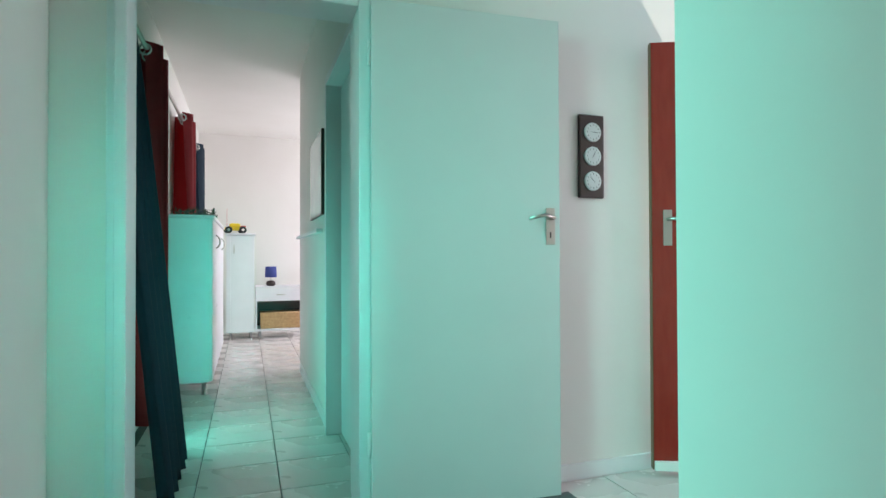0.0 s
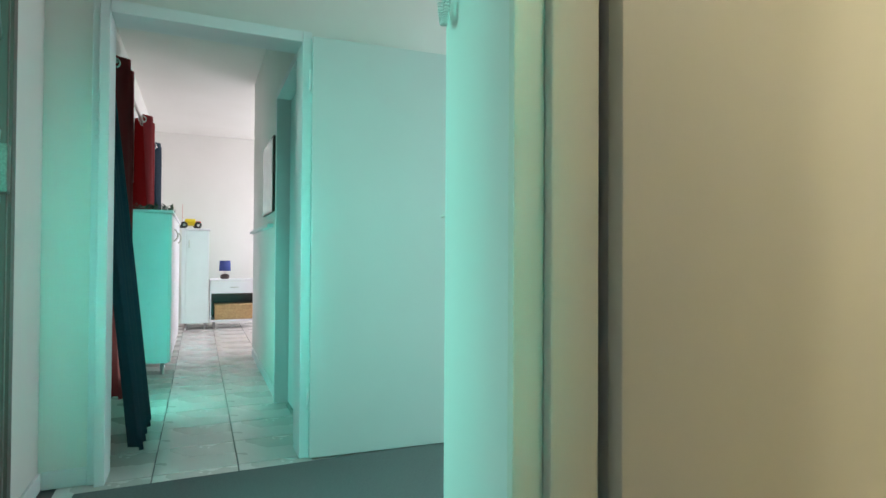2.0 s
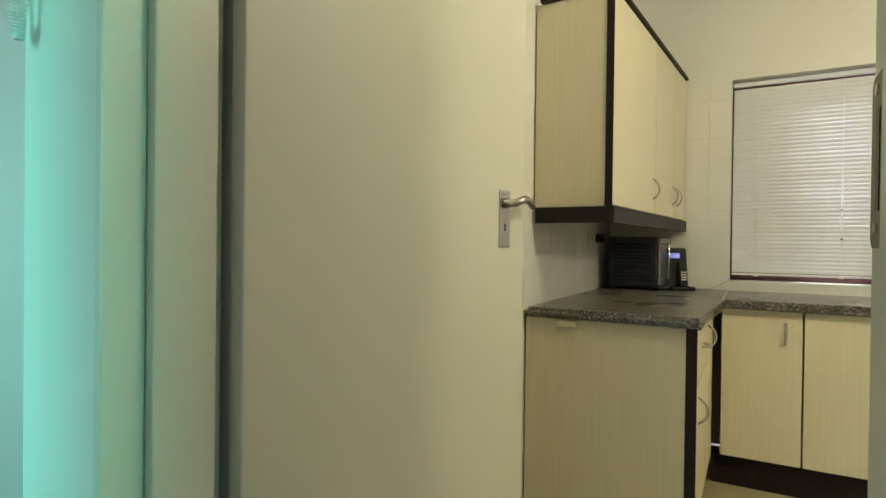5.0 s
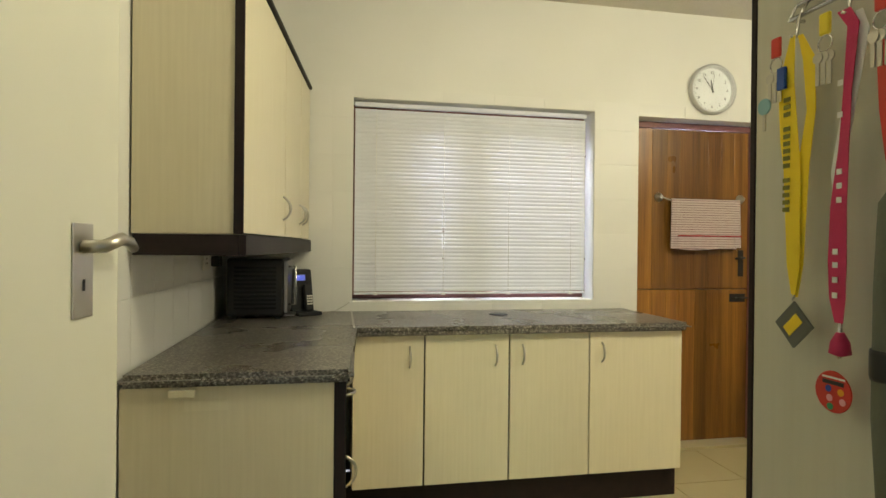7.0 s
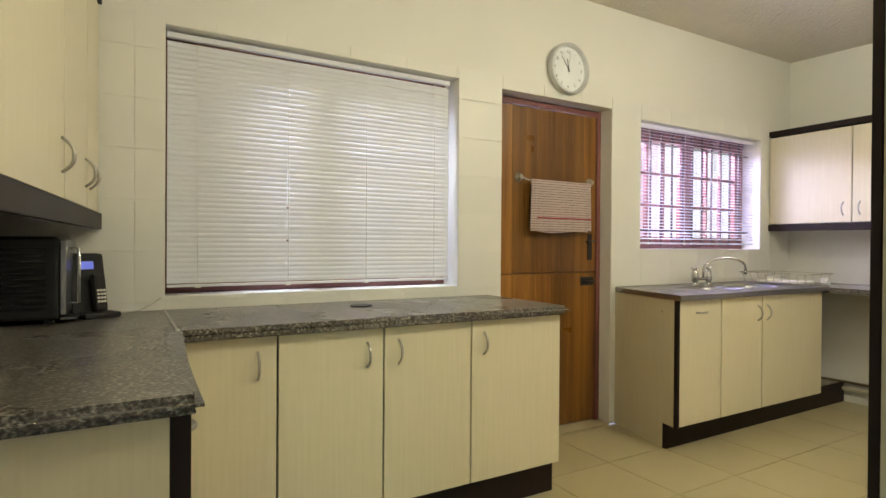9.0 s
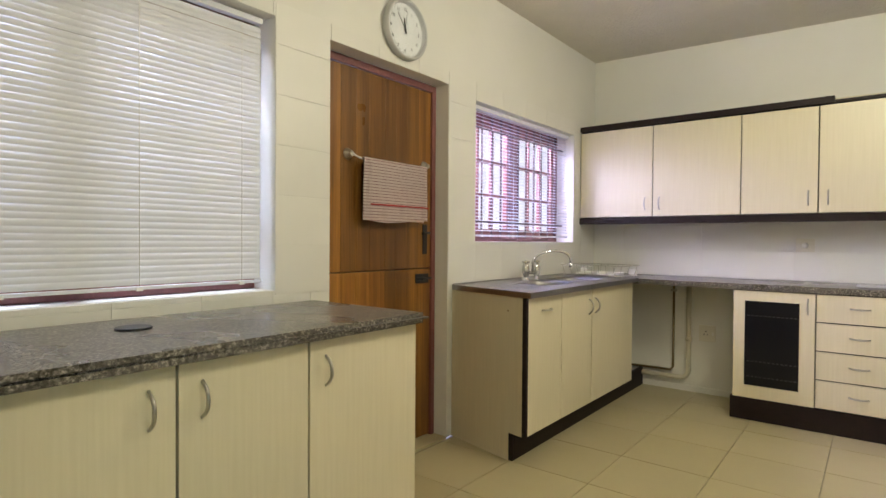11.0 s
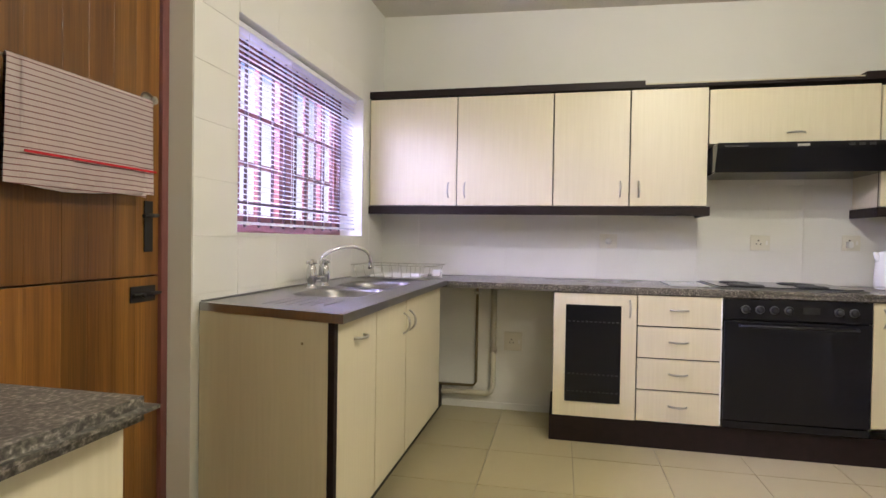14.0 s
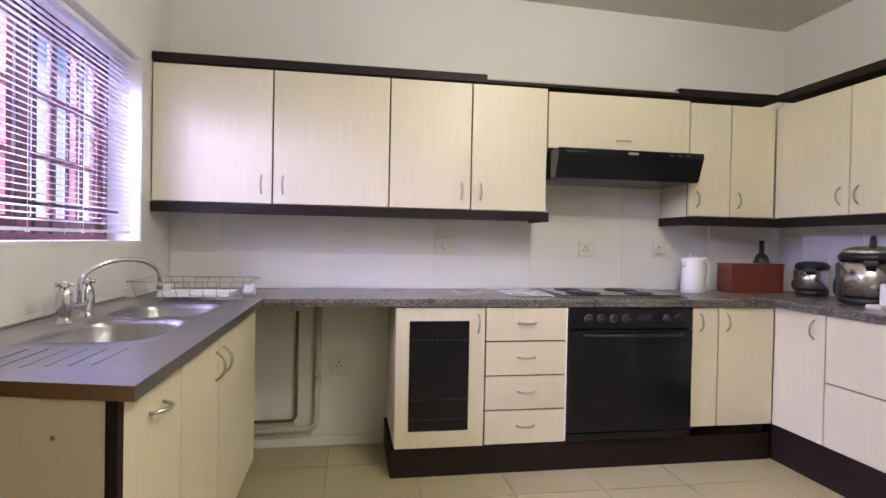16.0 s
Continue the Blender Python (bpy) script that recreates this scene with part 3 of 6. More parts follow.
# worktops
def worktop(name, m, outline, label, z0=BASE, z1=TOP, under_lines=()):
    t = thing(name, m, label, "worktop")
    bm = bmesh.new()
    lo = [bm.verts.new((x, y, z0)) for x, y in outline]
    hi = [bm.verts.new((x, y, z1)) for x, y in outline]
    bm.faces.new(lo[::-1])
    bm.faces.new(hi)
    for i in range(len(lo)):
        j = (i + 1) % len(lo)
        bm.faces.new((lo[i], lo[j], hi[j], hi[i]))
    bmesh.ops.bevel(bm, geom=[e for e in bm.edges if abs(e.verts[0].co.z - e.verts[1].co.z) < 1e-6], offset=0.016, segments=4, affect="EDGES")
    part("slab", bm, M_TOPC, t)
    for b in under_lines:
        part("seal_strip", box(*b, z0 - 0.006, z0 - 0.0006), M_DARK, t, "thin black strip under the front edge")
    return t


worktop("worktop", Matrix.Identity(4), [(3.36, -1.02), (4.23, -1.04), (4.20, -2.71), (4.876, -2.71), (4.876, -0.369), (3.36, -0.369)], "dark grey speckled laminate corner worktop", BASE + 0.002, TOP, ((4.238, 4.2485, -2.698, -1.062), (3.40, 4.22, -1.0095, -1.0025)))
worktop("worktop", Matrix.Identity(4), [(4.876, -5.836), (4.876, -5.205), (1.52, -5.205), (1.52, -3.42), (0.904, -3.42), (0.904, -5.836)][::-1], "dark grey speckled laminate worktop along the stove wall", BASE + 0.002, TOP, ((1.53, 3.64, -5.2092, -5.2062),))

t = thing("joint_strip", Matrix.Identity(4), "thin aluminium strip over the worktop joint", "trim")
part("strip", box(4.222, 4.872, -1.046, -1.036, TOP + 0.0003, TOP + 0.0025, bevel=0.0006), M_NICKEL, t)
part("end", box(4.214, 4.2215, -1.047, -1.035, TOP - 0.03, TOP + 0.002, bevel=0.0006), M_NICKEL, t)

# sink top with two bowls
t = thing("sink", place(4.255, -3.585, FACE_A), "stainless steel double bowl sink top with a draining area", "sink")
bm = bmesh.new()
L, Wd, z0, z1 = 1.61, 0.62, 0.878, TOP + 0.008
bowls = [(0.45, 0.885), (0.925, 1.34)]
xs = [0, 0.45, 0.885, 0.925, 1.34, L]
yb = (0.12, 0.455)
for a, b in zip(xs, xs[1:]):
    if (a, b) in bowls:
        bm_box(bm, a, b, 0, yb[0], z0, z1)
        bm_box(bm, a, b, yb[1], Wd, z0, z1)
    else:
        bm_box(bm, a, b, 0, Wd, z0, z1)
bmesh.ops.remove_doubles(bm, verts=bm.verts, dist=1e-4)
for v in bm.verts:
    if v.co.x < 0.01:
        v.co.x += 0.155 * v.co.y / Wd
part("rim", bm, M_STEEL, t, "brushed steel rim")
part("upstand", box(0.16, L, Wd - 0.012, Wd - 0.001, z1 + 0.0005, z1 + 0.006, bevel=0.002), M_STEEL, t, "low steel back edge")
for a, b in bowls:
    bm = bmesh.new()
    n = 40
    cx, cy = (a + b) / 2, sum(yb) / 2
    rings = []
    for s, dz, sq in ((1.42, 0.003, 0.9), (1.0, 0.002, 0.0), (0.97, -0.02, 0), (0.9, -0.13, 0), (0.7, -0.16, 0), (0.1, -0.165, 0)):
        ring = []
        for k in range(n):
            th = 2 * math.pi * k / n
            hx, hy = (b - a) / 2, (yb[1] - yb[0]) / 2
            if sq:
                m_ = max(abs(math.cos(th)), abs(math.sin(th)))
                ring.append(bm.verts.new((cx + (hx + 0.004) * math.cos(th) / m_, cy + (hy + 0.004) * math.sin(th) / m_, z1 + 0.001)))
            else:
                e = 0.55
                fx = math.copysign(abs(math.cos(th)) ** e, math.cos(th))
                fy = math.copysign(abs(math.sin(th)) ** e, math.sin(th))
                ring.append(bm.verts.new((cx + hx * 0.97 * s * fx, cy + hy * 0.97 * s * fy, z1 + dz)))
        rings.append(ring)
    for q, r_ in zip(rings, rings[1:]):
        for k in range(n):
            f = bm.faces.new((q[k], q[(k + 1) % n], r_[(k + 1) % n], r_[k]))
            f.smooth = True
    bm.faces.new(rings[-1])
    part("bowl", bm, M_STEEL, t, "deep steel bowl")
for k in range(6):
    part("drain_rib", box(0.19 - k * 0.004, 0.38, 0.15 + k * 0.045, 0.154 + k * 0.045, z1 - 0.001, z1 + 0.0018, bevel=0.0008), M_STEEL, t)

# tap
t = thing("tap", place(4.755, -4.485, FACE_A), "chrome swan neck mixer tap with two handles", "tap")
for s in (-0.075, 0.075):
    part("pillar", bm_lathe(bmesh.new(), [(0.031, TOP), (0.030, TOP + 0.008), (0.019, TOP + 0.014), (0.017, TOP + 0.03), (0.024, TOP + 0.045), (0.026, TOP + 0.07), (0.023, TOP + 0.10), (0.016, TOP + 0.118), (0.012, TOP + 0.122)], (s, 0, 0), 18), M_CHROME, t)
    bm = bmesh.new()
    for k in range(4):
        an = math.pi / 2 * k + 0.4
        bm_tube(bm, [(s, 0, TOP + 0.128), (s + 0.026 * math.cos(an), 0.026 * math.sin(an), TOP + 0.13)], [0.006, 0.008], 8)
    bm_lathe(bm, [(0.011, TOP + 0.12), (0.013, TOP + 0.135), (0.006, TOP + 0.145)], (s, 0, 0), 14)
    part("tap_handle", bm, M_CHROME, t, "chrome cross handle")
part("bridge", tube([(-0.075, 0, TOP + 0.06), (-0.03, -0.01, TOP + 0.055), (0.03, -0.01, TOP + 0.055), (0.075, 0, TOP + 0.06)], 0.011), M_CHROME, t)
sp = [(0, -0.01, TOP + 0.05), (0, -0.01, TOP + 0.11)]
for k in range(13):
    an = math.pi * k / 12
    sp.append((0.30 * (0.5 - 0.5 * math.cos(an)) * 0.7, -0.01 - 0.26 * (0.5 - 0.5 * math.cos(an)) * 0.7, TOP + 0.12 + 0.085 * math.sin(an * 0.92)))
sp.append((sp[-1][0] + 0.002, sp[-1][1], TOP + 0.11))
part("spout", tube(sp, 0.0085, 12), M_CHROME, t, "curved chrome spout")
part("nozzle", bm_lathe(bmesh.new(), [(0.011, TOP + 0.09), (0.012, TOP + 0.118)], (sp[-1][0], sp[-1][1], 0), 14), M_CHROME, t)

# dish rack
t = thing("dish_rack", pose(4.54, -5.16, TOP + 0.010, 0, 0, 0), "white wire dish drying rack with a plastic tray", "dish rack")
rw, rd, rh = 0.49, 0.34, 0.085
for z, g in ((rh, 0.0), (0.01, 0.03)):
    loop = [(-rw / 2 + g, -rd / 2 + g, z), (rw / 2 - g, -rd / 2 + g, z), (rw / 2 - g, rd / 2 - g, z), (-rw / 2 + g, rd / 2 - g, z), (-rw / 2 + g, -rd / 2 + g, z)]
    part("rim_wire", tube(loop, 0.0028, 6), M_NICKEL, t, "bent wire rim")
for k in range(9):
    x = -rw / 2 + 0.03 + (rw - 0.06) * k / 8
    part("wire", tube([(x * 1.06, -rd / 2, rh), (x, -rd / 2 + 0.03, 0.01), (x, rd / 2 - 0.03, 0.01), (x * 1.06, rd / 2, rh)], 0.0022, 5), M_NICKEL, t)
for nm, a in (("tray_floor", (-0.15, 0.15, -0.1, 0.1, 0.013, 0.016)), ("tray_side", (-0.15, -0.146, -0.1, 0.1, 0.0165, 0.03)), ("tray_side", (0.146, 0.15, -0.1, 0.1, 0.0165, 0.03)), ("tray_front", (-0.145, 0.145, -0.1, -0.096, 0.0165, 0.03)), ("tray_front", (-0.145, 0.145, 0.096, 0.1, 0.0165, 0.03))):
    part(nm, box(*a, bevel=0.001), M_WHITEP, t, "white plastic tray")
for sx in (-1, 1):
    part("end_cap", box(sx * (rw / 2 - 0.05) - 0.03, sx * (rw / 2 - 0.05) + 0.03, -rd / 2 - 0.008, -rd / 2 + 0.02, 0.0, 0.05, bevel=0.006), M_WHITEP, t, "white plastic corner guard")

# hood
t = thing("extractor_hood", place(2.735, YU + 0.16, FACE_B), "black slim extractor hood below a low cabinet", "extractor hood")
w = 0.88
bm = bmesh.new()
prof = [(0.46, 1.722), (0.0, 1.722), (0.0, 1.69), (0.05, 1.56), (0.46, 1.56)]
a = [bm.verts.new((0.0, y, z)) for y, z in prof]
b = [bm.verts.new((w, y, z)) for y, z in prof]
bm.faces.new(a)
bm.faces.new(b[::-1])
for i in range(5):
    bm.faces.new((a[i], a[(i + 1) % 5], b[(i + 1) % 5], b[i]))
bmesh.ops.bevel(bm, geom=bm.edges[:], offset=0.004, segments=2, affect="EDGES")
part("housing", bm, M_BLACK, t)
part("badge", box(w / 2 - 0.03, w / 2 + 0.03, -0.002, 0.001, 1.697, 1.709), M_NICKEL, t)
for k in range(3):
    part("switch", box(w - 0.22 + k * 0.05, w - 0.19 + k * 0.05, -0.004, 0.001, 1.697, 1.709, bevel=0.001), M_BLACKP, t)
part("slider", box(0.04, 0.16, -0.003, 0.001, 1.699, 1.707), M_BLACKP, t)

# hob
t = thing("hob", place(2.74, -5.285, FACE_B), "black electric hob with four solid plates", "hob")
part("frame", box(0.0, 0.745, 0.0, 0.50, TOP + 0.001, TOP + 0.008, bevel=0.002), M_DIM, t, "thin steel frame")
part("plate_base", box(0.02, 0.725, 0.015, 0.485, TOP + 0.0085, TOP + 0.014, bevel=0.002), M_BLACK, t)
for px, py, r in ((0.18, 0.13, 0.09), (0.52, 0.13, 0.075), (0.18, 0.35, 0.075), (0.52, 0.35, 0.09)):
    part("hot_plate", bm_lathe(bmesh.new(), [(r + 0.008, TOP + 0.014), (r + 0.006, TOP + 0.017), (r, TOP + 0.017), (r - 0.004, TOP + 0.020), (0.02, TOP + 0.0195), (0.018, TOP + 0.018)], (px, py, 0), 32), M_BLACKP, t)


# glass board, kettle and cookers
t = thing("cutting_board", pose(2.88, -5.52, TOP + 0.001), "pale glass cutting board lying on the worktop by the hob", "cutting board")
part("board", box(-0.13, 0.10, -0.16, 0.16, 0, 0.006, bevel=0.002), material("pale_glass_board", (0.45, 0.47, 0.44), 0.12), t)

t = thing("kettle", pose(1.74, -5.62, TOP + 0.001), "white plastic electric kettle with a loop handle", "kettle")
part("body", bm_lathe(bmesh.new(), [(0.070, 0.014), (0.074, 0.02), (0.070, 0.10), (0.062, 0.205), (0.057, 0.214), (0.03, 0.220), (0.01, 0.221)], n=28), M_WHITEP, t)
part("base", bm_lathe(bmesh.new(), [(0.068, 0), (0.070, 0.008), (0.064, 0.016)], n=28), M_WHITEP, t)
part("handle", tube([(-0.05, 0, 0.205), (-0.075, 0, 0.208), (-0.098, 0, 0.185), (-0.108, 0, 0.13), (-0.10, 0, 0.06), (-0.085, 0, 0.03), (-0.06, 0, 0.025)], [0.012, 0.014, 0.015, 0.014, 0.012, 0.011, 0.010]), M_WHITEP, t)
part("spout", tube([(0.042, 0, 0.165), (0.064, 0, 0.195), (0.078, 0, 0.212)], [0.026, 0.018, 0.008]), M_WHITEP, t)
part("cord", tube([(-0.06, -0.02, 0.01), (-0.13, -0.03, 0.004), (-0.17, -0.06, 0.03), (-0.18, -0.10, 0.08), (-0.15, -0.16, 0.12), (-0.10, -0.20, 0.25)], 0.0035, 6), M_WHITEP, t)

t = thing("wooden_bread_box", pose(1.31, -5.66, TOP + 0.001), "reddish brown wooden box standing in the corner", "box")
part("body", box(-0.185, 0.185, -0.07, 0.07, 0, 0.175, bevel=0.003), material("redwood_box", (0.16, 0.035, 0.02), 0.35, color2=(0.2, 0.05, 0.03), scale=5, stretch=(1, 6, 6)), t)
part("lid", box(-0.19, 0.19, -0.075, 0.075, 0.176, 0.186, bevel=0.003), material("redwood_lid", (0.19, 0.045, 0.025), 0.3), t)

t = thing("bottle", pose(1.14, -5.77, TOP + 0.001), "dark round-bellied glass bottle behind the box", "bottle")
part("body", bm_lathe(bmesh.new(), [(0.04, 0), (0.045, 0.1), (0.05, 0.19), (0.035, 0.235), (0.016, 0.25), (0.015, 0.315), (0.018, 0.32), (0.017, 0.335)], n=24), material("dark_green_glass", (0.02, 0.03, 0.015), 0.08), t)


def cooker(x, y, r, h, name, label, dome):
    t = thing(name, pose(x, y, TOP + 0.001, 0, 0, 40), label, "cooker")
    part("base", bm_lathe(bmesh.new(), [(r * 0.92, 0), (r * 1.0, 0.012), (r * 1.0, 0.035)], n=36), M_BLACKP, t)
    part("body", bm_lathe(bmesh.new(), [(r * 0.985, 0.0355), (r * 0.985, h * 0.80)], n=36), M_BRIGHT, t, "brushed steel drum")
    part("rim", bm_lathe(bmesh.new(), [(r * 1.02, h * 0.802), (r * 1.03, h * 0.88), (r * 0.95, h * 0.92)], n=36), M_BLACKP, t)
    part("lid", bm_lathe(bmesh.new(), [(r * 0.94, h * 0.921), (r * 0.9, h * (0.95 + dome * 0.5)), (r * 0.55, h * (0.99 + dome)), (r * 0.1, h * (1.0 + dome))], n=36), M_BRIGHT if dome else M_BLACKP, t)
    part("control_panel", box(-r * 0.32, r * 0.32, -r * 1.06, -r * 0.86, 0.03, h * 0.74, bevel=0.006), M_BLACKP, t)
    k = part("dial", turned(bm_lathe(bmesh.new(), [(r * 0.28, 0), (r * 0.28, 0.006), (r * 0.22, 0.01)], n=24), pose(0, -r * 1.06, h * 0.3, 90, 0, 0)), M_BLACK, t)
    for sx in (-1, 1):
        part("side_handle", box(sx * r * 1.12 - 0.014, sx * r * 1.12 + 0.014, -0.03, 0.03, h * 0.70, h * 0.80, bevel=0.006), M_BLACKP, t)
    if dome:
        part("lid_handle", tube([(-r * 0.55, 0, h * 1.03), (-r * 0.4, 0, h * 1.17), (0, 0, h * 1.22), (r * 0.4, 0, h * 1.17), (r * 0.55, 0, h * 1.03)], 0.013), M_BLACKP, t)
    return t


cooker(1.06, -5.44, 0.090, 0.21, "rice_cooker", "small steel and black rice cooker with a front dial", 0)
cooker(1.14, -4.97, 0.148, 0.29, "pressure_cooker", "large steel electric pressure cooker with a black handle", 0.06)
t = thing("plastic_stand", pose(1.30, -4.77, TOP + 0.001), "small white plastic stand on the worktop", "stand")
part("base", box(-0.05, 0.05, -0.04, 0.04, 0, 0.02, bevel=0.004), M_WHITEP, t)
part("upright", box(-0.05, -0.03, -0.04, 0.04, 0.02, 0.12, bevel=0.004), M_WHITEP, t)


# sockets and switches
def socket_plate(m, w, h, label, kind="socket"):
    t = thing("wall_socket", m, label, "socket")
    part("plate", box(-w / 2, w / 2, -0.009, -0.001, -h / 2, h / 2, bevel=0.003), M_CREAMP, t)
    if kind == "socket":
        for dx, dz, r in ((0, 0.014, 0.005), (-0.012, -0.008, 0.004), (0.012, -0.008, 0.004)):
            part("hole", turned(bm_lathe(bmesh.new(), [(r, 0), (r, 0.002)], n=12), pose(dx - 0.01, -0.0095, dz, 90, 0, 0)), M_BLACKP, t)
        part("rocker", box(w / 2 - 0.026, w / 2 - 0.014, -0.013, -0.0095, -0.012, 0.012, bevel=0.001), M_WHITEP, t)
    else:
        part("knob", turned(bm_lathe(bmesh.new(), [(0.02, 0), (0.02, 0.012), (0.012, 0.02)], n=20), pose(0, -0.0095, 0, 90, 0, 0)), M_WHITEP, t)
    return t


socket_plate(pose(3.285, YB - 0.0 + 0.006, 1.155, 0, 0, 180), 0.115, 0.095, "cream isolator switch plate on the splashback", "switch")
socket_plate(pose(2.357, YB + 0.006, 1.159, 0, 0, 180), 0.115, 0.095, "cream switch plate above the hob")
socket_plate(pose(1.845, YB + 0.006, 1.166, 0, 0, 180), 0.10, 0.095, "cream wall socket by the kettle")
socket_plate(pose(3.90, -5.721, 0.468, 0, 0, 180), 0.12, 0.125, "cream wall socket below the worktop")
socket_plate(pose(4.38, YN - 0.006, 1.19, 0, 0, 0), 0.12, 0.08, "cream wall socket below the wall cabinet")
t = thing("plug", pose(4.47, YN - 0.017, 1.19), "black power plug in the wall socket", "plug")
part("body", box(-0.03, 0.03, -0.04, 0, -0.025, 0.025, bevel=0.008), M_BLACKP, t)
t = thing("plug", pose(1.845, YB + 0.017, 1.155, 0, 0, 180), "white kettle plug in the wall socket", "plug")
part("body", box(-0.03, 0.0, -0.03, 0, -0.02, 0.02, bevel=0.006), M_WHITEP, t)
t = thing("junction_box", pose(3.384, -0.54, 0.842, 0, 0, -90), "small white box screwed under the worktop end", "box")
part("body", box(-0.035, 0.035, -0.02, 0, -0.009, 0.012, bevel=0.003), M_LAMS, t)

# pipes in the appliance gap
YP = -5.721
t = thing("water_pipe", Matrix.Identity(4), "tarnished copper pipe painted in places along the wall", "pipe")
part("pipe", tube([(4.146, YP + 0.02, 0.84), (4.146, YP + 0.02, 0.18), (4.165, YP + 0.02, 0.155), (4.66, YP + 0.02, 0.15)], 0.009), M_COPPER, t)
part("clip", box(4.125, 4.168, YP + 0.001, YP + 0.033, 0.78, 0.80, bevel=0.003), M_NICKEL, t)
t = thing("waste_pipe", Matrix.Identity(4), "cream painted waste pipe along the wall", "pipe")
part("pipe", tube([(4.030, YP + 0.03, 0.84), (4.030, YP + 0.03, 0.16), (4.045, YP + 0.03, 0.125), (4.075, YP + 0.03, 0.108), (4.70, YP + 0.03, 0.10)], 0.019, 14), M_PIPE, t)
part("coupling", tube([(4.030, YP + 0.03, 0.40), (4.030, YP + 0.03, 0.43)], 0.024, 14), M_PIPE, t)

# toaster oven and phone on the corner worktop
t = thing("toaster_oven", pose(4.56, -0.43, TOP + 0.001, 0, 0, -2), "black toaster oven with louvred side below the wall cabinets", "toaster oven")
part("body", box(0, 0.30, -0.27, 0, 0.015, 0.30, bevel=0.012), M_BLACKP, t)
for k in range(11):
    part("louvre", box(-0.006, -0.0005, -0.235, -0.035, 0.05 + k * 0.02, 0.06 + k * 0.02, bevel=0.001), M_BLACK, t)
for y in (-0.24, -0.03):
    part("foot", box(0.02, 0.28, y - 0.015, y + 0.015, 0, 0.0148, bevel=0.003), M_BLACKP, t)
d = part("door", box(0.01, 0.29, -0.29, -0.271, 0.03, 0.29, bevel=0.004), M_STEEL, t, "steel framed glass door")
part("handle", tube([(0.03, -0.292, 0.07), (0.03, -0.325, 0.07), (0.03, -0.325, 0.26), (0.03, -0.292, 0.26)], 0.006), M_CHROME, d)
part("crumb_tray", box(0.02, 0.28, -0.32, -0.272, 0.012, 0.02, bevel=0.002), M_STEEL, t)

M_PHONE = material("matt_black_plastic", (0.010, 0.010, 0.011), 0.75)
t = thing("cordless_phone", pose(4.71, -0.80, TOP + 0.001, 0, 0, -60), "black telephone base with a cordless handset", "telephone")
bm = box(-0.065, 0.065, 0.02, 0.06, 0.0, 0.25, bevel=0.018)
part("base", turned(bm, pose(0, 0, 0, -10, 0, 0)), M_PHONE, t)
part("foot", box(-0.065, 0.065, -0.06, 0.06, 0.0, 0.02, bevel=0.006), M_PHONE, t)
part("handset", turned(box(-0.005, 0.04, -0.035, -0.008, 0.02, 0.16, bevel=0.01), pose(0, 0.012, 0, -10, 0, 0)), M_PHONE, t, "slim black handset")
part("screen", turned(box(-0.035, 0.02, 0.016, 0.0195, 0.185, 0.215), pose(0, 0, 0, -10, 0, 0)), material("blue_lcd", (0.05, 0.08, 0.6), 0.2, emit=0.5), t, "blue lit display")
bm = bmesh.new()
for r in range(4):
    for c in range(3):
        bm_box(bm, 0.003 + c * 0.011, 0.011 + c * 0.011, -0.037, -0.034, 0.05 + r * 0.014, 0.058 + r * 0.014)
part("keypad", turned(bm, pose(0, 0.012, 0, -10, 0, 0)), M_CREAMP, t, "", "stuff")
t = thing("phone_cable", Matrix.Identity(4), "thin grey telephone cable lying on the worktop", "cable")
part("cable", tube([(4.76, -0.80, TOP + 0.008), (4.80, -0.87, TOP + 0.004), (4.83, -0.95, TOP + 0.006), (4.862, -1.0, TOP + 0.03), (4.872, -1.03, TOP + 0.05)], 0.0025, 6), M_NICKEL, t)
t = thing("coaster", pose(4.62, -1.83, TOP + 0.001), "small dark oval coaster on the worktop", "coaster")
part("disc", bm_lathe(bmesh.new(), [(0.05, 0), (0.052, 0.003), (0.048, 0.006)], n=28), M_BLACKP, t)

# wall clock
t = thing("wall_clock", pose(XA - 0.001, -3.295, 2.285, 0, 0, -90), "round white wall clock with a grey rim", "clock")
F90 = pose(0, 0, 0, 90, 0, 0)
part("rim", turned(bm_lathe(bmesh.new(), [(0.155, 0.0), (0.16, 0.012), (0.158, 0.04), (0.148, 0.046), (0.140, 0.040), (0.138, 0.012)], n=48), F90), material("silver_grey_plastic", (0.50, 0.50, 0.50), 0.35, 0.2), t, "rounded silver grey rim")
part("face", turned(bm_lathe(bmesh.new(), [(0.137, 0.0125), (0.137, 0.016)], n=48), F90), M_DIAL, t, "white dial")
for k in range(12):
    an = math.radians(30 * k)
    write(str(12 if k == 0 else k), 0.026, pose(0.108 * math.sin(an), -0.0165, 0.108 * math.cos(an), 90, 0, 0), M_INK, t, "numeral")
for nm, ln, an, wd in (("hour_hand", 0.062, -10, 0.007), ("minute_hand", 0.098, -38, 0.0045), ("second_hand", 0.10, 8, 0.002)):
    part(nm, turned(box(-wd / 2, wd / 2, -0.0205, -0.0195, -0.02, ln, bevel=0.0003), pose(0, 0, 0, 0, an, 0)), M_INK, t)
part("boss", turned(bm_lathe(bmesh.new(), [(0.007, 0.019), (0.006, 0.023)], n=14), F90), M_INK, t)
part("lens", turned(bm_lathe(bmesh.new(), [(0.139, 0.0405), (0.139, 0.042)], n=48), F90), M_GLASS, t, "clear cover glass").visible_shadow = False

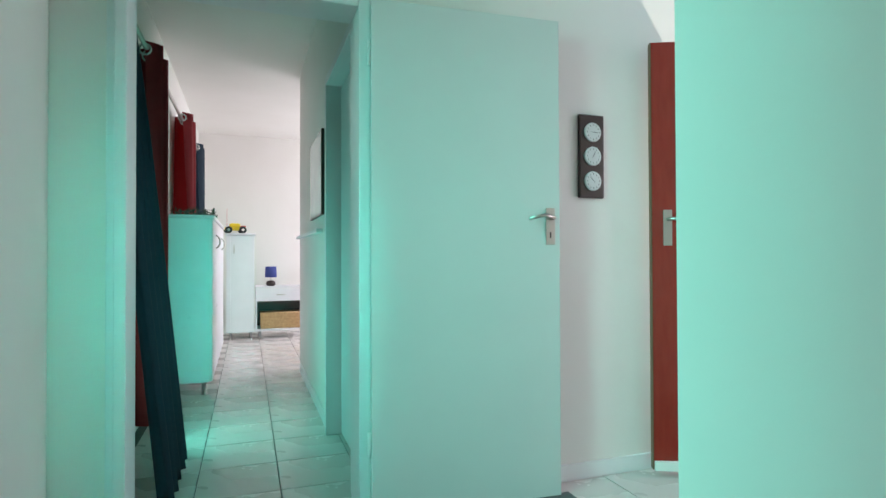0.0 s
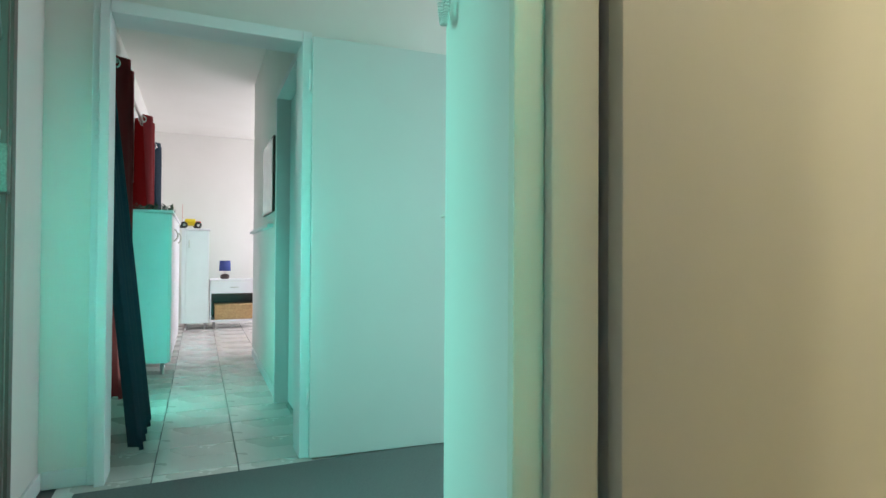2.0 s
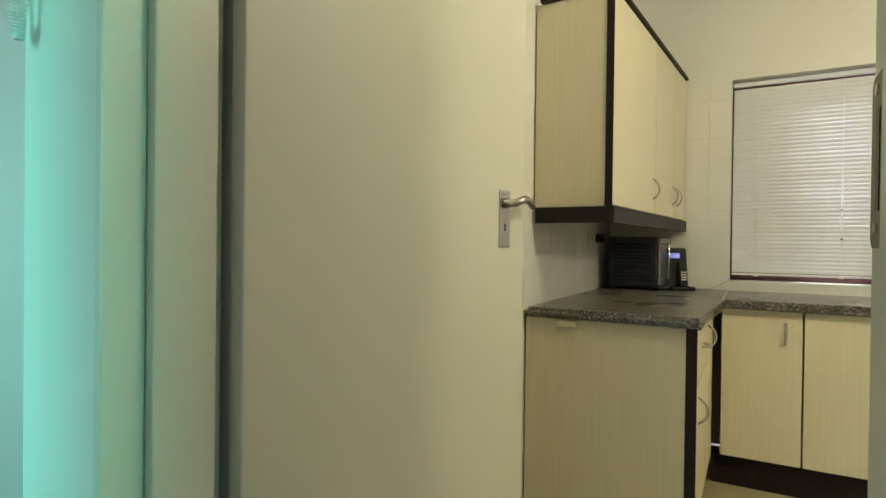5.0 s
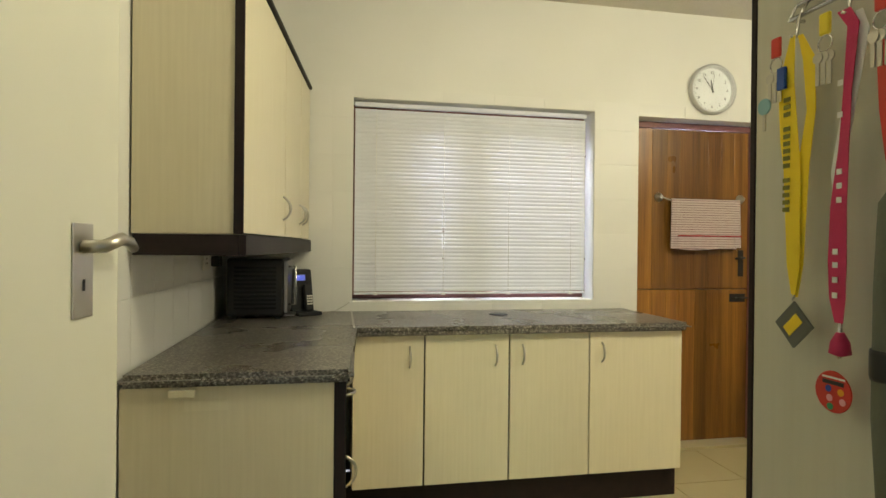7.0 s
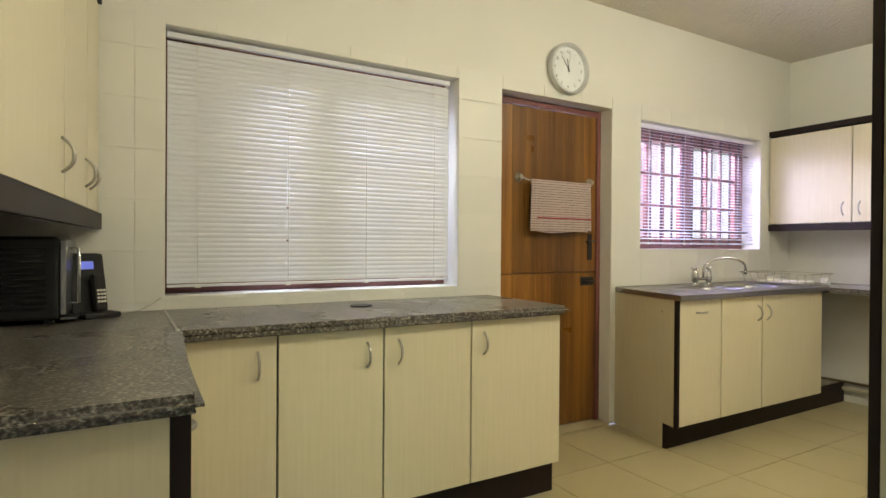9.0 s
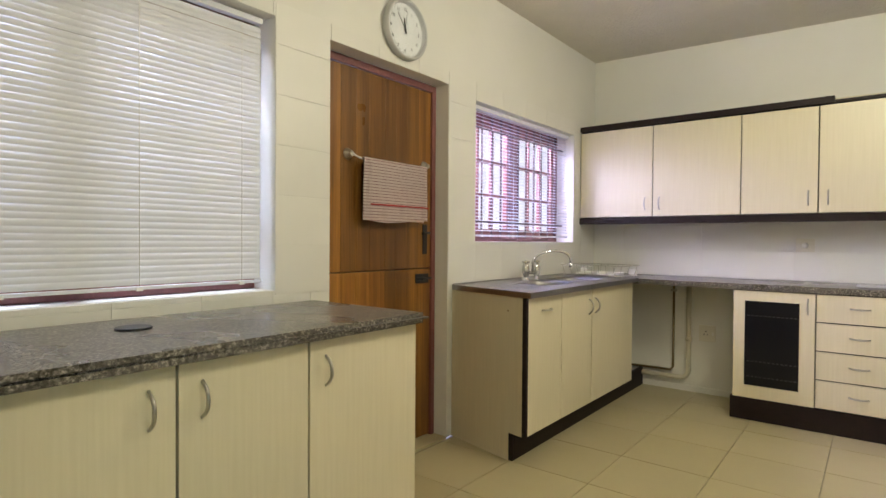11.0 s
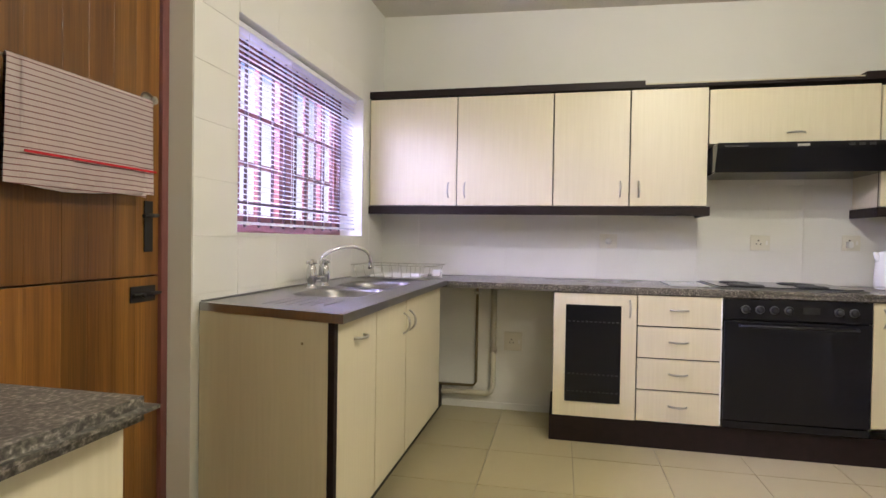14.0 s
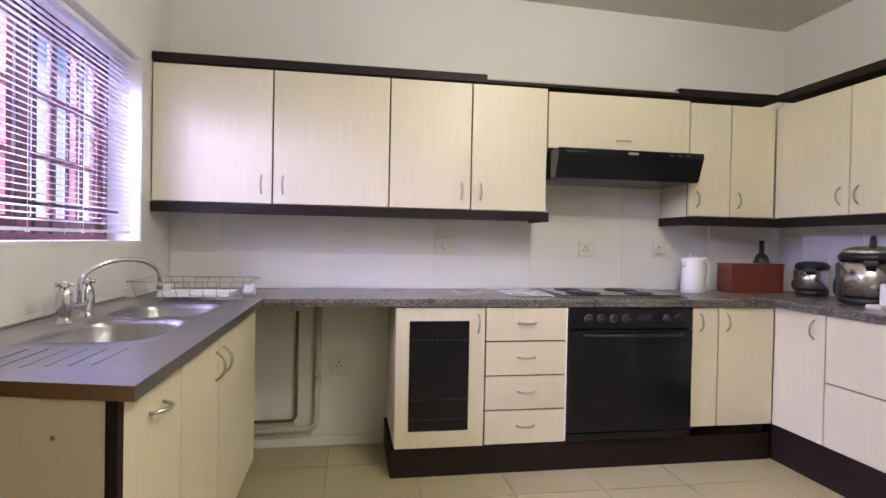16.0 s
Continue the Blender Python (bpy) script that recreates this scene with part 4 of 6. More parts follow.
# stable door
DM = place(4.985, D1[1], FACE_A)
t = tagged(thing("door_kitchen", DM, "varnished hardwood stable door in two leaves", "door"), kind="structure")
W_ = D1[1] - D1[0]
for nm, x0, x1, z0, z1 in (("frame_post", 0.002, 0.035, 0, 2.09), ("frame_post", W_ - 0.035, W_ - 0.002, 0, 2.09), ("frame_head", 0.036, W_ - 0.036, 2.052, 2.09)):
    part(nm, box(x0, x1, -0.012, 0.08, z0, z1, bevel=0.003), M_WINWOOD, t)
rng = random.Random(4)
edges = [0.037, 0.16, 0.265, 0.36, 0.475, 0.565, 0.66, 0.755, 0.863]
for nm, z0, z1 in (("lower_leaf", 0.012, 1.004), ("upper_leaf", 1.010, 2.048)):
    leaf = part(nm, box(0.037, 0.863, 0.022, 0.045, z0, z1), M_WOOD, t, "plank leaf")
    for a, b in zip(edges, edges[1:]):
        part("plank", box(a + 0.0005, b - 0.0005, rng.uniform(-0.0005, 0.0005), 0.021, z0, z1, bevel=0.001), M_WOOD, leaf)
# Backing added behind the leaves to stop daylight leaking through their gap
part("rebate_strip", box(0.04, 0.86, 0.0455, 0.06, 0.96, 1.06), M_WINWOOD, t)
M_IRON = material("black_iron", (0.02, 0.018, 0.018), 0.5, 0.3)
h = part("lock_plate", box(0.79, 0.83, -0.006, -0.001, 1.09, 1.265, bevel=0.003), M_IRON, t, "black iron lock plate")
part("lever", tube([(0.81, -0.007, 1.215), (0.81, -0.04, 1.215), (0.74, -0.045, 1.21)], 0.007), M_IRON, h, "black iron lever handle")
h = part("bolt_plate", box(0.73, 0.845, -0.005, -0.001, 0.92, 0.975, bevel=0.002), M_IRON, t, "black iron bolt plate")
part("bolt", tube([(0.735, -0.012, 0.947), (0.86, -0.012, 0.947)], 0.006), M_IRON, h)
part("bolt_knob", tube([(0.77, -0.012, 0.947), (0.77, -0.032, 0.94)], 0.006), M_IRON, h)

# towel rail and towel
t = thing("towel_rail", DM, "nickel towel rail on suction pads on the door", "towel rail")
for x in (0.205, 0.80):
    part("suction_pad", turned(bm_lathe(bmesh.new(), [(0.030, 0.001), (0.026, 0.010), (0.012, 0.016), (0.011, 0.03), (0.014, 0.034)], n=24), pose(x, -0.001, 1.605, 90, 0, 0)), M_NICKEL, t)
part("rod", tube([(0.205, -0.034, 1.605), (0.25, -0.036, 1.59), (0.30, -0.055, 1.575), (0.74, -0.055, 1.575), (0.78, -0.036, 1.59), (0.80, -0.034, 1.605)], 0.005), M_NICKEL, t)


def towel_material():
    m = material("striped_tea_towel", (0.74, 0.58, 0.55), 0.95, bump=0.25, bump_scale=200)
    nt = m.node_tree
    p = nt.nodes["Principled BSDF"]
    tc = nt.nodes.new("ShaderNodeTexCoord")
    sep = nt.nodes.new("ShaderNodeSeparateXYZ")
    nt.links.new(tc.outputs["Object"], sep.inputs[0])
    mod = nt.nodes.new("ShaderNodeMath")
    mod.operation, mod.inputs[1].default_value = "FRACT", 0.0
    mul = nt.nodes.new("ShaderNodeMath")
    mul.operation, mul.inputs[1].default_value = "MULTIPLY", 1 / 0.0155
    nt.links.new(sep.outputs["Z"], mul.inputs[0])
    nt.links.new(mul.outputs[0], mod.inputs[0])
    lt = nt.nodes.new("ShaderNodeMath")
    lt.operation, lt.inputs[1].default_value = "LESS_THAN", 0.16
    nt.links.new(mod.outputs[0], lt.inputs[0])
    mix = nt.nodes.new("ShaderNodeMix")
    mix.data_type = "RGBA"
    mix.inputs["A"].default_value = (0.86, 0.73, 0.70, 1)
    mix.inputs["B"].default_value = (0.30, 0.09, 0.10, 1)
    nt.links.new(lt.outputs[0], mix.inputs["Factor"])
    nt.links.new(mix.outputs["Result"], p.inputs["Base Color"])
    return m


M_TOWEL = towel_material()
t = thing("tea_towel", DM, "folded pink striped tea towel hanging over the rail", "towel")


def towel_sheet(x0, x1, zb, y_front, y_back, zbb, seed):
    rng = random.Random(seed)
    bm = bmesh.new()
    n, prof = 22, []
    zt = 1.583
    for k in range(15):
        prof.append((y_front, zb + (zt - zb) * k / 14))
    for k in range(1, 6):
        an = math.pi * k / 6
        prof.append(((y_front + y_back) / 2 + (y_front - y_back) / 2 * math.cos(an), zt + 0.011 * math.sin(an)))
    for k in range(11):
        prof.append((y_back, zt - (zt - zbb) * k / 10))
    rows = []
    for i, (y, z) in enumerate(prof):
        row = []
        for j in range(n + 1):
            x = x0 + (x1 - x0) * j / n
            low = max(0, (1.58 - z) / 0.32)
            w = 0.006 * low * math.sin(j * 0.62 + seed) + 0.003 * low * math.sin(j * 1.7)
            dz = 0.006 * math.sin(j * 0.33 + seed) * low
            row.append(bm.verts.new((x + 0.012 * low * (1 if j > n / 2 else -0.4), y + (w if y < -0.05 else min(0, w)), z + dz)))
        rows.append(row)
    for q, r_ in zip(rows, rows[1:]):
        for j in range(n):
            f = bm.faces.new((q[j], q[j + 1], r_[j + 1], r_[j]))
            f.smooth = True
    bmesh.ops.solidify(bm, geom=bm.faces[:], thickness=0.003)
    return bm


part("front_fold", towel_sheet(0.300, 0.755, 1.275, -0.064, -0.046, 1.30, 1), M_TOWEL, t)
part("under_fold", towel_sheet(0.264, 0.72, 1.268, -0.060, -0.050, 1.28, 2), M_TOWEL, t)
part("red_band", box(0.300, 0.762, -0.0745, -0.0715, 1.352, 1.359, bevel=0.001), material("red_woven_band", (0.5, 0.02, 0.03), 0.9), t, "dark red woven band")


# windows
def wooden_window(name, m, w, z0, z1, cols, rows_, label):
    t = tagged(thing(name, m, label, "window"), kind="structure")
    fr = part("window_frame", box(0, w, 0, 0.06, z0, z0 + 0.045, bevel=0.003), M_WINWOOD, t, "red-brown painted wooden frame")
    part("head", box(0, w, 0, 0.06, z1 - 0.045, z1, bevel=0.003), M_WINWOOD, fr)
    part("post", box(0, 0.045, 0, 0.06, z0 + 0.046, z1 - 0.046, bevel=0.003), M_WINWOOD, fr)
    part("post", box(w - 0.045, w, 0, 0.06, z0 + 0.046, z1 - 0.046, bevel=0.003), M_WINWOOD, fr)
    part("post", box(w / 2 - 0.035, w / 2 + 0.035, 0, 0.06, z0 + 0.046, z1 - 0.046, bevel=0.003), M_WINWOOD, fr)
    for side in (0, 1):
        a = 0.046 + side * (w / 2 - 0.011)
        b = a + w / 2 - 0.082
        sash = part("sash", box(a, b, 0.012, 0.05, z0 + 0.047, z0 + 0.087, bevel=0.002), M_WINWOOD, t, "red-brown sash")
        part("rail", box(a, b, 0.012, 0.05, z1 - 0.087, z1 - 0.047, bevel=0.002), M_WINWOOD, sash)
        part("stile", box(a, a + 0.04, 0.012, 0.05, z0 + 0.088, z1 - 0.088, bevel=0.002), M_WINWOOD, sash)
        part("stile", box(b - 0.04, b, 0.012, 0.05, z0 + 0.088, z1 - 0.088, bevel=0.002), M_WINWOOD, sash)
        for k in range(1, cols):
            x = a + 0.04 + (b - a - 0.08) * k / cols
            part("glazing_bar", box(x - 0.011, x + 0.011, 0.016, 0.046, z0 + 0.088, z1 - 0.088, bevel=0.002), M_WINWOOD, sash)
        for k in range(1, rows_):
            z = z0 + 0.088 + (z1 - z0 - 0.176) * k / rows_
            part("glazing_bar", box(a + 0.041, b - 0.041, 0.018, 0.044, z - 0.011, z + 0.011, bevel=0.002), M_WINWOOD, sash)
        g = part("pane", box(a + 0.03, b - 0.03, 0.029, 0.033, z0 + 0.08, z1 - 0.08), M_GLASS, sash, "clear glass")
        g.visible_shadow = False
    return t


def blind(name, m, w, z0, z1, tilt, label, pitch=0.0225, worn=False):
    t = thing(name, m, label, "venetian blind")
    part("headrail", box(0.004, w - 0.004, -0.014, 0.014, z1 - 0.024, z1 - 0.001, bevel=0.002), M_SLAT, t, "white metal headrail")
    n = int((z1 - z0 - 0.05) / pitch)
    hw = 0.0125
    prof = [(-hw, -0.0012), (-hw / 2, 0.0006), (0, 0.0012), (hw / 2, 0.0006), (hw, -0.0012)]
    c, s_ = math.cos(radians(tilt)), math.sin(radians(tilt))

    def slat(holes):
        """One curved slat; holes are the places along it of its open cord slots."""
        bm = bmesh.new()
        xs = sorted([0.006, w - 0.006] + [h + d for h in holes for d in (-0.006, 0.006)])
        for o in (0.0003, -0.0003):
            rows = [[bm.verts.new((x, y * c - (z + o) * s_, y * s_ + (z + o) * c)) for y, z in prof] for x in xs]
            for i, (q, r_) in enumerate(zip(rows, rows[1:])):
                for k in range(4):
                    if i % 2 and k in (1, 2):
                        continue
                    bm.faces.new((q[k], q[k + 1], r_[k + 1], r_[k])).smooth = True
        return bm

    first = part("slat", slat([]), M_SLAT, t)
    rng = random.Random(9)
    top = z1 - (0.048 if worn else 0.04)
    first.location.z = top
    slotted = None
    for k in range(1, n):
        data = first.data
        if worn and (n * 0.46 < k < n * 0.76 or k in (n - 12, n - 9, n - 6, n - 4)):
            if slotted is None:
                slotted = part("slat", slat([w * 0.37]), M_SLAT, t)
                ob = slotted
            else:
                ob = new("slat", slotted.data)
            data = slotted.data
        else:
            ob = new("slat", data)
        ob.parent = t
        ob.location = (0, 0, top - k * pitch)
        ob.rotation_euler = (radians(rng.uniform(-3.5, 3.5)), radians(rng.uniform(-0.06, 0.06)), 0)
    part("bottom_rail", box(0.006, w - 0.006, -0.012, 0.012, z0, z0 + 0.012, bevel=0.003), M_SLAT, t, "white bottom rail")
    for f in (0.09, 0.37, 0.65, 0.93):
        part("cord", tube([(w * f, -0.0135, z0 + 0.01), (w * f, -0.0135, z1 - 0.03)], 0.0011, 5), M_WHITEP, t)
        part("cord_clip", box(w * f - 0.012, w * f + 0.012, -0.016, -0.0125, z0 - 0.004, z0 + 0.008, bevel=0.001), M_WHITEP, t)
    return t


wooden_window("window_large", place(5.03, W1[1], FACE_A), W1[1] - W1[0], W1[2] + 0.002, W1[3] - 0.002, 2, 3, "red-brown wooden window behind a closed blind")
blind("venetian_blind", place(4.94, W1[1] - 0.004, FACE_A), W1[1] - W1[0] - 0.03, 0.988, 2.10, 77, "white venetian blind, closed, over the large window", worn=True)
wooden_window("window_small", place(5.03, W2[1], FACE_A), W2[1] - W2[0], W2[2] + 0.002, W2[3] - 0.002, 3, 3, "red-brown wooden window above the sink")
blind("venetian_blind", place(4.925, W2[1] - 0.004, FACE_A), W2[1] - W2[0] - 0.035, 1.20, 2.045, 14, "white venetian blind, slats open, above the sink")
t = thing("burglar_bars", place(4.985, W2[1], FACE_A), "dark painted steel burglar bars in the small window", "burglar bars")
M_BAR = material("dark_maroon_bar_paint", (0.05, 0.02, 0.028), 0.4)
w = W2[1] - W2[0]
for z in (1.30, 1.93):
    part("cross_bar", box(0.002, w - 0.002, -0.006, 0.0, z - 0.006, z + 0.006, bevel=0.001), M_BAR, t)
for k in range(1, 12):
    part("bar", box(k * w / 12 - 0.006, k * w / 12 + 0.006, 0.0005, 0.012, 1.19, 2.03, bevel=0.002), M_BAR, t)
t = thing("burglar_bars", place(5.0, W1[1], FACE_A), "dark steel burglar bars behind the large blind", "burglar bars")
for z in (1.2, 1.85):
    part("cross_bar", box(0.002, 1.458, -0.006, 0.0, z - 0.006, z + 0.006, bevel=0.001), M_BAR, t)

# outside
for y in (-0.6, -1.5, -2.4, -3.3, -4.2, -5.1, -6.0):
    t = thing("porch_post", pose(6.6, y - 0.12, -0.2), "square pinkish rendered post outside the window", "post", "posts outside the windows")
    part("shaft", box(-0.09, 0.09, -0.09, 0.09, 0.0, 2.8, bevel=0.01), M_EXT, t)
# Added white backdrop; sun on it makes the view through the windows bright
structure("wall_garden", box(8.2, 8.4, -16, 8, -0.2, 3.6), material("white_backdrop_paint", (0.82, 0.80, 0.80), 0.8), "white sunlit backdrop wall, added to brighten the window view")

# kitchen doorway frame and door
t = tagged(thing("door_frame", Matrix.Identity(4), "cream painted pressed steel door frame", "door frame"), kind="structure")
bm = bmesh.new()
bm_box(bm, 1.725, 1.792, -0.366, -0.350, 0, 2.05, bevel=0.003)
bm_box(bm, 1.793, 1.905, -0.384, -0.351, 0, 2.05, bevel=0.004)
part("hinge_post", bm, M_FRAME, t)
bm = bmesh.new()
bm_box(bm, 1.725, 1.870, -1.271, -1.256, 0, 2.05, bevel=0.003)
bm_box(bm, 1.871, 1.942, -1.290, -1.262, 0, 2.05, bevel=0.003)
part("lock_post", bm, M_FRAME, t)
part("head", box(1.725, 1.905, -1.255, -0.385, 2.03, 2.058, bevel=0.003), M_FRAME, t)
M_WORN = material("worn_grey_steel", (0.16, 0.165, 0.14), 0.5, 0.55, color2=(0.26, 0.26, 0.23), scale=140, bump=0.15, bump_scale=120)
bm = bmesh.new()
ring = []
for cx_, cz_, a0 in ((1.919, 1.289, 0), (1.886, 1.289, 90), (1.886, 1.157, 180), (1.919, 1.157, 270)):
    for k in range(5):
        an = radians(a0 + 22.5 * k)
        ring.append((cx_ + 0.012 * math.cos(an), cz_ + 0.012 * math.sin(an)))
lo = [bm.verts.new((x, -1.2622, z)) for x, z in ring]
hi = [bm.verts.new((x, -1.2590, z)) for x, z in ring]
bm.faces.new(lo)
bm.faces.new(hi[::-1])
for k in range(len(ring)):
    bm.faces.new((lo[k], lo[(k + 1) % len(ring)], hi[(k + 1) % len(ring)], hi[k]))
sp = part("strike_plate", bm, M_WORN, t, "worn grey steel strike plate")
part("latch_hole", box(1.890, 1.906, -1.2589, -1.2580, 1.178, 1.268), M_BLACKP, sp)
for z in (1.163, 1.288):
    part("screw", turned(bm_lathe(bmesh.new(), [(0.006, 0), (0.005, 0.0012)], n=16), pose(1.908, -1.2589, z, -90, 0, 0)), M_NICKEL, sp)
KD = Matrix.Translation((1.940, -0.390, 0)) @ Matrix.Rotation(radians(-9.0), 4, "Z")
t = tagged(thing("door_to_kitchen", KD, "cream painted flush door standing open", "door"), kind="structure")
LW = 0.940
leaf = part("leaf", box(0.0, LW, -0.020, 0.020, 0.012, 2.03, bevel=0.003), M_DOOR, t, "cream flush door leaf")
pl = part("handle_plate", box(LW - 0.142, LW - 0.086, -0.024, -0.0205, 1.138, 1.302, bevel=0.002), M_NICKEL, t, "satin nickel handle plate")
part("lever", tube([(LW - 0.114, -0.0245, 1.262), (LW - 0.114, -0.058, 1.262), (LW - 0.07, -0.064, 1.276), (LW - 0.035, -0.06, 1.270), (LW - 0.012, -0.056, 1.258)], [0.012, 0.012, 0.012, 0.011, 0.009]), M_NICKEL, pl, "curved lever handle")
part("keyhole", box(LW - 0.117, LW - 0.111, -0.0252, -0.0242, 1.185, 1.205), M_INK, pl)
for z in (0.25, 1.8):
    part("hinge", tube([(-0.012, -0.006, z), (-0.012, -0.006, z + 0.1)], 0.007), M_FRAME, t)

# tall cupboard with key rail
t = thing("tall_cupboard", Matrix.Identity(4), "tall pale grey-green cupboard side with dark front edging", "cupboard")
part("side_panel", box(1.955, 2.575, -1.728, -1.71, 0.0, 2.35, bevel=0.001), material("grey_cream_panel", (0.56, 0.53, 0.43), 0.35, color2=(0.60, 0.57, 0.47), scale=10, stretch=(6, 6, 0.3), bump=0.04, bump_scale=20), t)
part("body", box(1.955, 2.570, -2.33, -1.729, 0.0, 2.35), M_LAMS, t)
part("front_strip", box(2.5755, 2.588, -1.732, -1.708, 0.0, 2.35, bevel=0.002), M_DARK, t, "dark brown edging strip")
part("door", box(2.5755, 2.596, -2.325, -1.735, 0.06, 2.34, bevel=0.002), M_LAM, t)

t = thing("key_rail", pose(0, -1.709, 0), "chrome wire key rail screwed to the cupboard side", "key rail")
bm = bmesh.new()
bm_tube(bm, [(2.47, 0.025, 1.635), (2.0, 0.025, 1.635)], 0.004, 8)
bm_tube(bm, [(2.47, 0.012, 1.66), (2.0, 0.012, 1.66)], 0.004, 8)
part("wires", bm, M_CHROME, t)
part("end_loop", tube([(2.47, 0.001, 1.66), (2.475, 0.012, 1.66), (2.475, 0.025, 1.635), (2.47, 0.001, 1.635)], 0.003, 8), M_CHROME, t)
for x in (2.45, 2.36, 2.27, 2.18):
    part("hook", tube([(x, 0.012, 1.66), (x, 0.03, 1.63), (x, 0.034, 1.60), (x, 0.045, 1.60)], 0.0025, 7), M_CHROME, t)


def ribbon(parent, name, path, width, mat):
    """A flat ribbon along path points (x, z, turn) in front of the panel."""
    bm = bmesh.new()
    prev = None
    for x, z, wf, y in path:
        w_ = width * wf / 2
        cur = [bm.verts.new((x - w_, y, z)), bm.verts.new((x + w_, y, z)), bm.verts.new((x + w_, y + 0.0012, z)), bm.verts.new((x - w_, y + 0.0012, z))]
        if prev:
            for k in range(4):
                bm.faces.new((prev[k], prev[(k + 1) % 4], cur[(k + 1) % 4], cur[k]))
        else:
            bm.faces.new(cur)
        prev = cur
    bm.faces.new(prev[::-1])
    return part(name, bm, mat, parent)


def lanyard(x, zt, zb, mat, label, name_, sp_=1.0):
    t = thing("lanyard", pose(x, -1.674, 0), label, "lanyard")
    if name_ == "y":
        ribbon(t, "strap", [(-0.004, zt, 0.35, 0), (-0.020, zt - 0.04, 0.8, 0), (-0.026, zt - 0.12, 0.62, 0), (-0.014, (zt + zb) / 2, 0.8, 0.001), (-0.004, zb + 0.05, 0.8, 0.0), (0, zb, 0.35, 0)], 0.026, mat)
        ribbon(t, "strap", [(0.004, zt, 0.3, 0.006), (0.016, zt - 0.07, 1.1, 0.006), (0.010, zt - 0.16, 1.25, 0.005), (0.004, (zt + zb) / 2, 1.15, 0.005), (0.0, zb + 0.05, 0.9, 0.004), (0, zb + 0.004, 0.3, 0.003)], 0.028, mat)
        return t
    if name_ == "p":
        ribbon(t, "strap", [(-0.004, zt - 0.005, 0.8, 0.004), (-0.018, zt - 0.03, 0.7, 0.003), (-0.010, zt - 0.12, 0.5, 0.003), (-0.006, 1.42, 0.6, 0.003), (0.002, 1.33, 1.0, 0.003), (0.004, 1.25, 1.15, 0.002), (0.004, 1.20, 1.0, 0.001), (0.002, zb, 0.5, 0)], 0.026, mat)
        return t
    ribbon(t, "strap", [(0.010, zt, 0.5, 0), (0.012 * sp_, zt - 0.05, 1, 0), (0.008 * sp_, (zt + zb) / 2, 1, 0.001), (0.002, zb + 0.05, 0.9, 0.0), (0, zb, 0.35, 0)], 0.022 if sp_ > 0.9 else 0.017, mat)
    ribbon(t, "strap", [(-0.010, zt, 0.5, -0.004), (-0.014 * sp_, zt - 0.05, 0.9, -0.004), (-0.009 * sp_, (zt + zb) / 2, 0.9, -0.003), (-0.002, zb + 0.05, 0.8, -0.003), (0, zb + 0.004, 0.3, -0.003)], 0.020, mat)
    return t


t = lanyard(2.445, 1.60, 1.195, M_YELLOW, "yellow ribbon lanyard with dark lettering and a grey tag", "y")
bm = bmesh.new()
for k in range(16):
    if k not in (3, 10):
        bm_box(bm, 0.006, 0.019, 0.0075, 0.0084, 1.50 - k * 0.0115, 1.507 - k * 0.0115)
part("print", bm, material("olive_print", (0.22, 0.2, 0.03), 0.7), t, "row of dark printed marks", "stuff")
part("ring", tube([(0, 0.001, 1.198), (0.006, 0.001, 1.191), (0, 0.001, 1.183), (-0.006, 0.001, 1.191), (0, 0.001, 1.198)], 0.0015, 6), M_NICKEL, t)
tg = part("tag", turned(box(-0.026, 0.026, -0.002, 0.002, -0.026, 0.026, bevel=0.0015), pose(0, 0.002, 1.152, 0, 45, 0)), material("grey_plastic_tag", (0.13, 0.13, 0.11), 0.4), t, "grey square tag")
part("sticker", turned(box(-0.017, 0.017, 0.0042, 0.005, -0.009, 0.009), pose(0, 0, 1.152, 0, 45, 0)), M_YELLOW, tg, "yellow sticker")
t = lanyard(2.366, 1.61, 1.165, M_PINK, "crimson ribbon lanyard with a round red badge", "p", 0.35)
bm = bmesh.new()
for z in (1.50, 1.455, 1.375, 1.355, 1.335, 1.262, 1.243, 1.222, 1.20):
    bm_box(bm, -0.004 if z > 1.3 else 0.001, 0.004 if z > 1.3 else 0.009, 0.0048, 0.0056, z, z + 0.008)
part("print", bm, M_WHITEP, t, "small white printed squares", "stuff")
part("clasp", tube([(0, 0, 1.165), (0, 0, 1.14), (0.006, 0, 1.125), (0, 0, 1.115)], 0.003, 8), M_CHROME, t)
part("knot", bm_lathe(bmesh.new(), [(0.004, 1.118), (0.014, 1.122), (0.012, 1.138), (0.005, 1.152)], n=16), M_PINK, t, "crimson ribbon end")
bd = part("badge", turned(bm_lathe(bmesh.new(), [(0.029, -0.0015), (0.030, 0.0), (0.029, 0.0015)], n=32), pose(0.008, 0.002, 1.066, 90, 0, 0)), M_REDP, t, "round red badge")
SPOTS = {"navy": (0.03, 0.06, 0.35), "orange": (0.8, 0.35, 0.02), "pink": (0.75, 0.35, 0.4), "green": (0.05, 0.35, 0.15)}
for dx, dz, c in ((0.006, 0.004, "navy"), (-0.014, 0.002, "orange"), (0.004, -0.009, "pink"), (-0.017, -0.011, "pink"), (0.003, -0.021, "green")):
    part("print_spot", turned(bm_lathe(bmesh.new(), [(0.005, 0), (0.005, 0.0006)], n=12), pose(0.008 + dx, 0.0042, 1.066 + dz, -90, 0, 0)), material("badge_spot_" + c, SPOTS[c], 0.5), bd)
part("print_bar", box(-0.010, 0.024, 0.0036, 0.0044, 1.0765, 1.082), M_INK, bd)
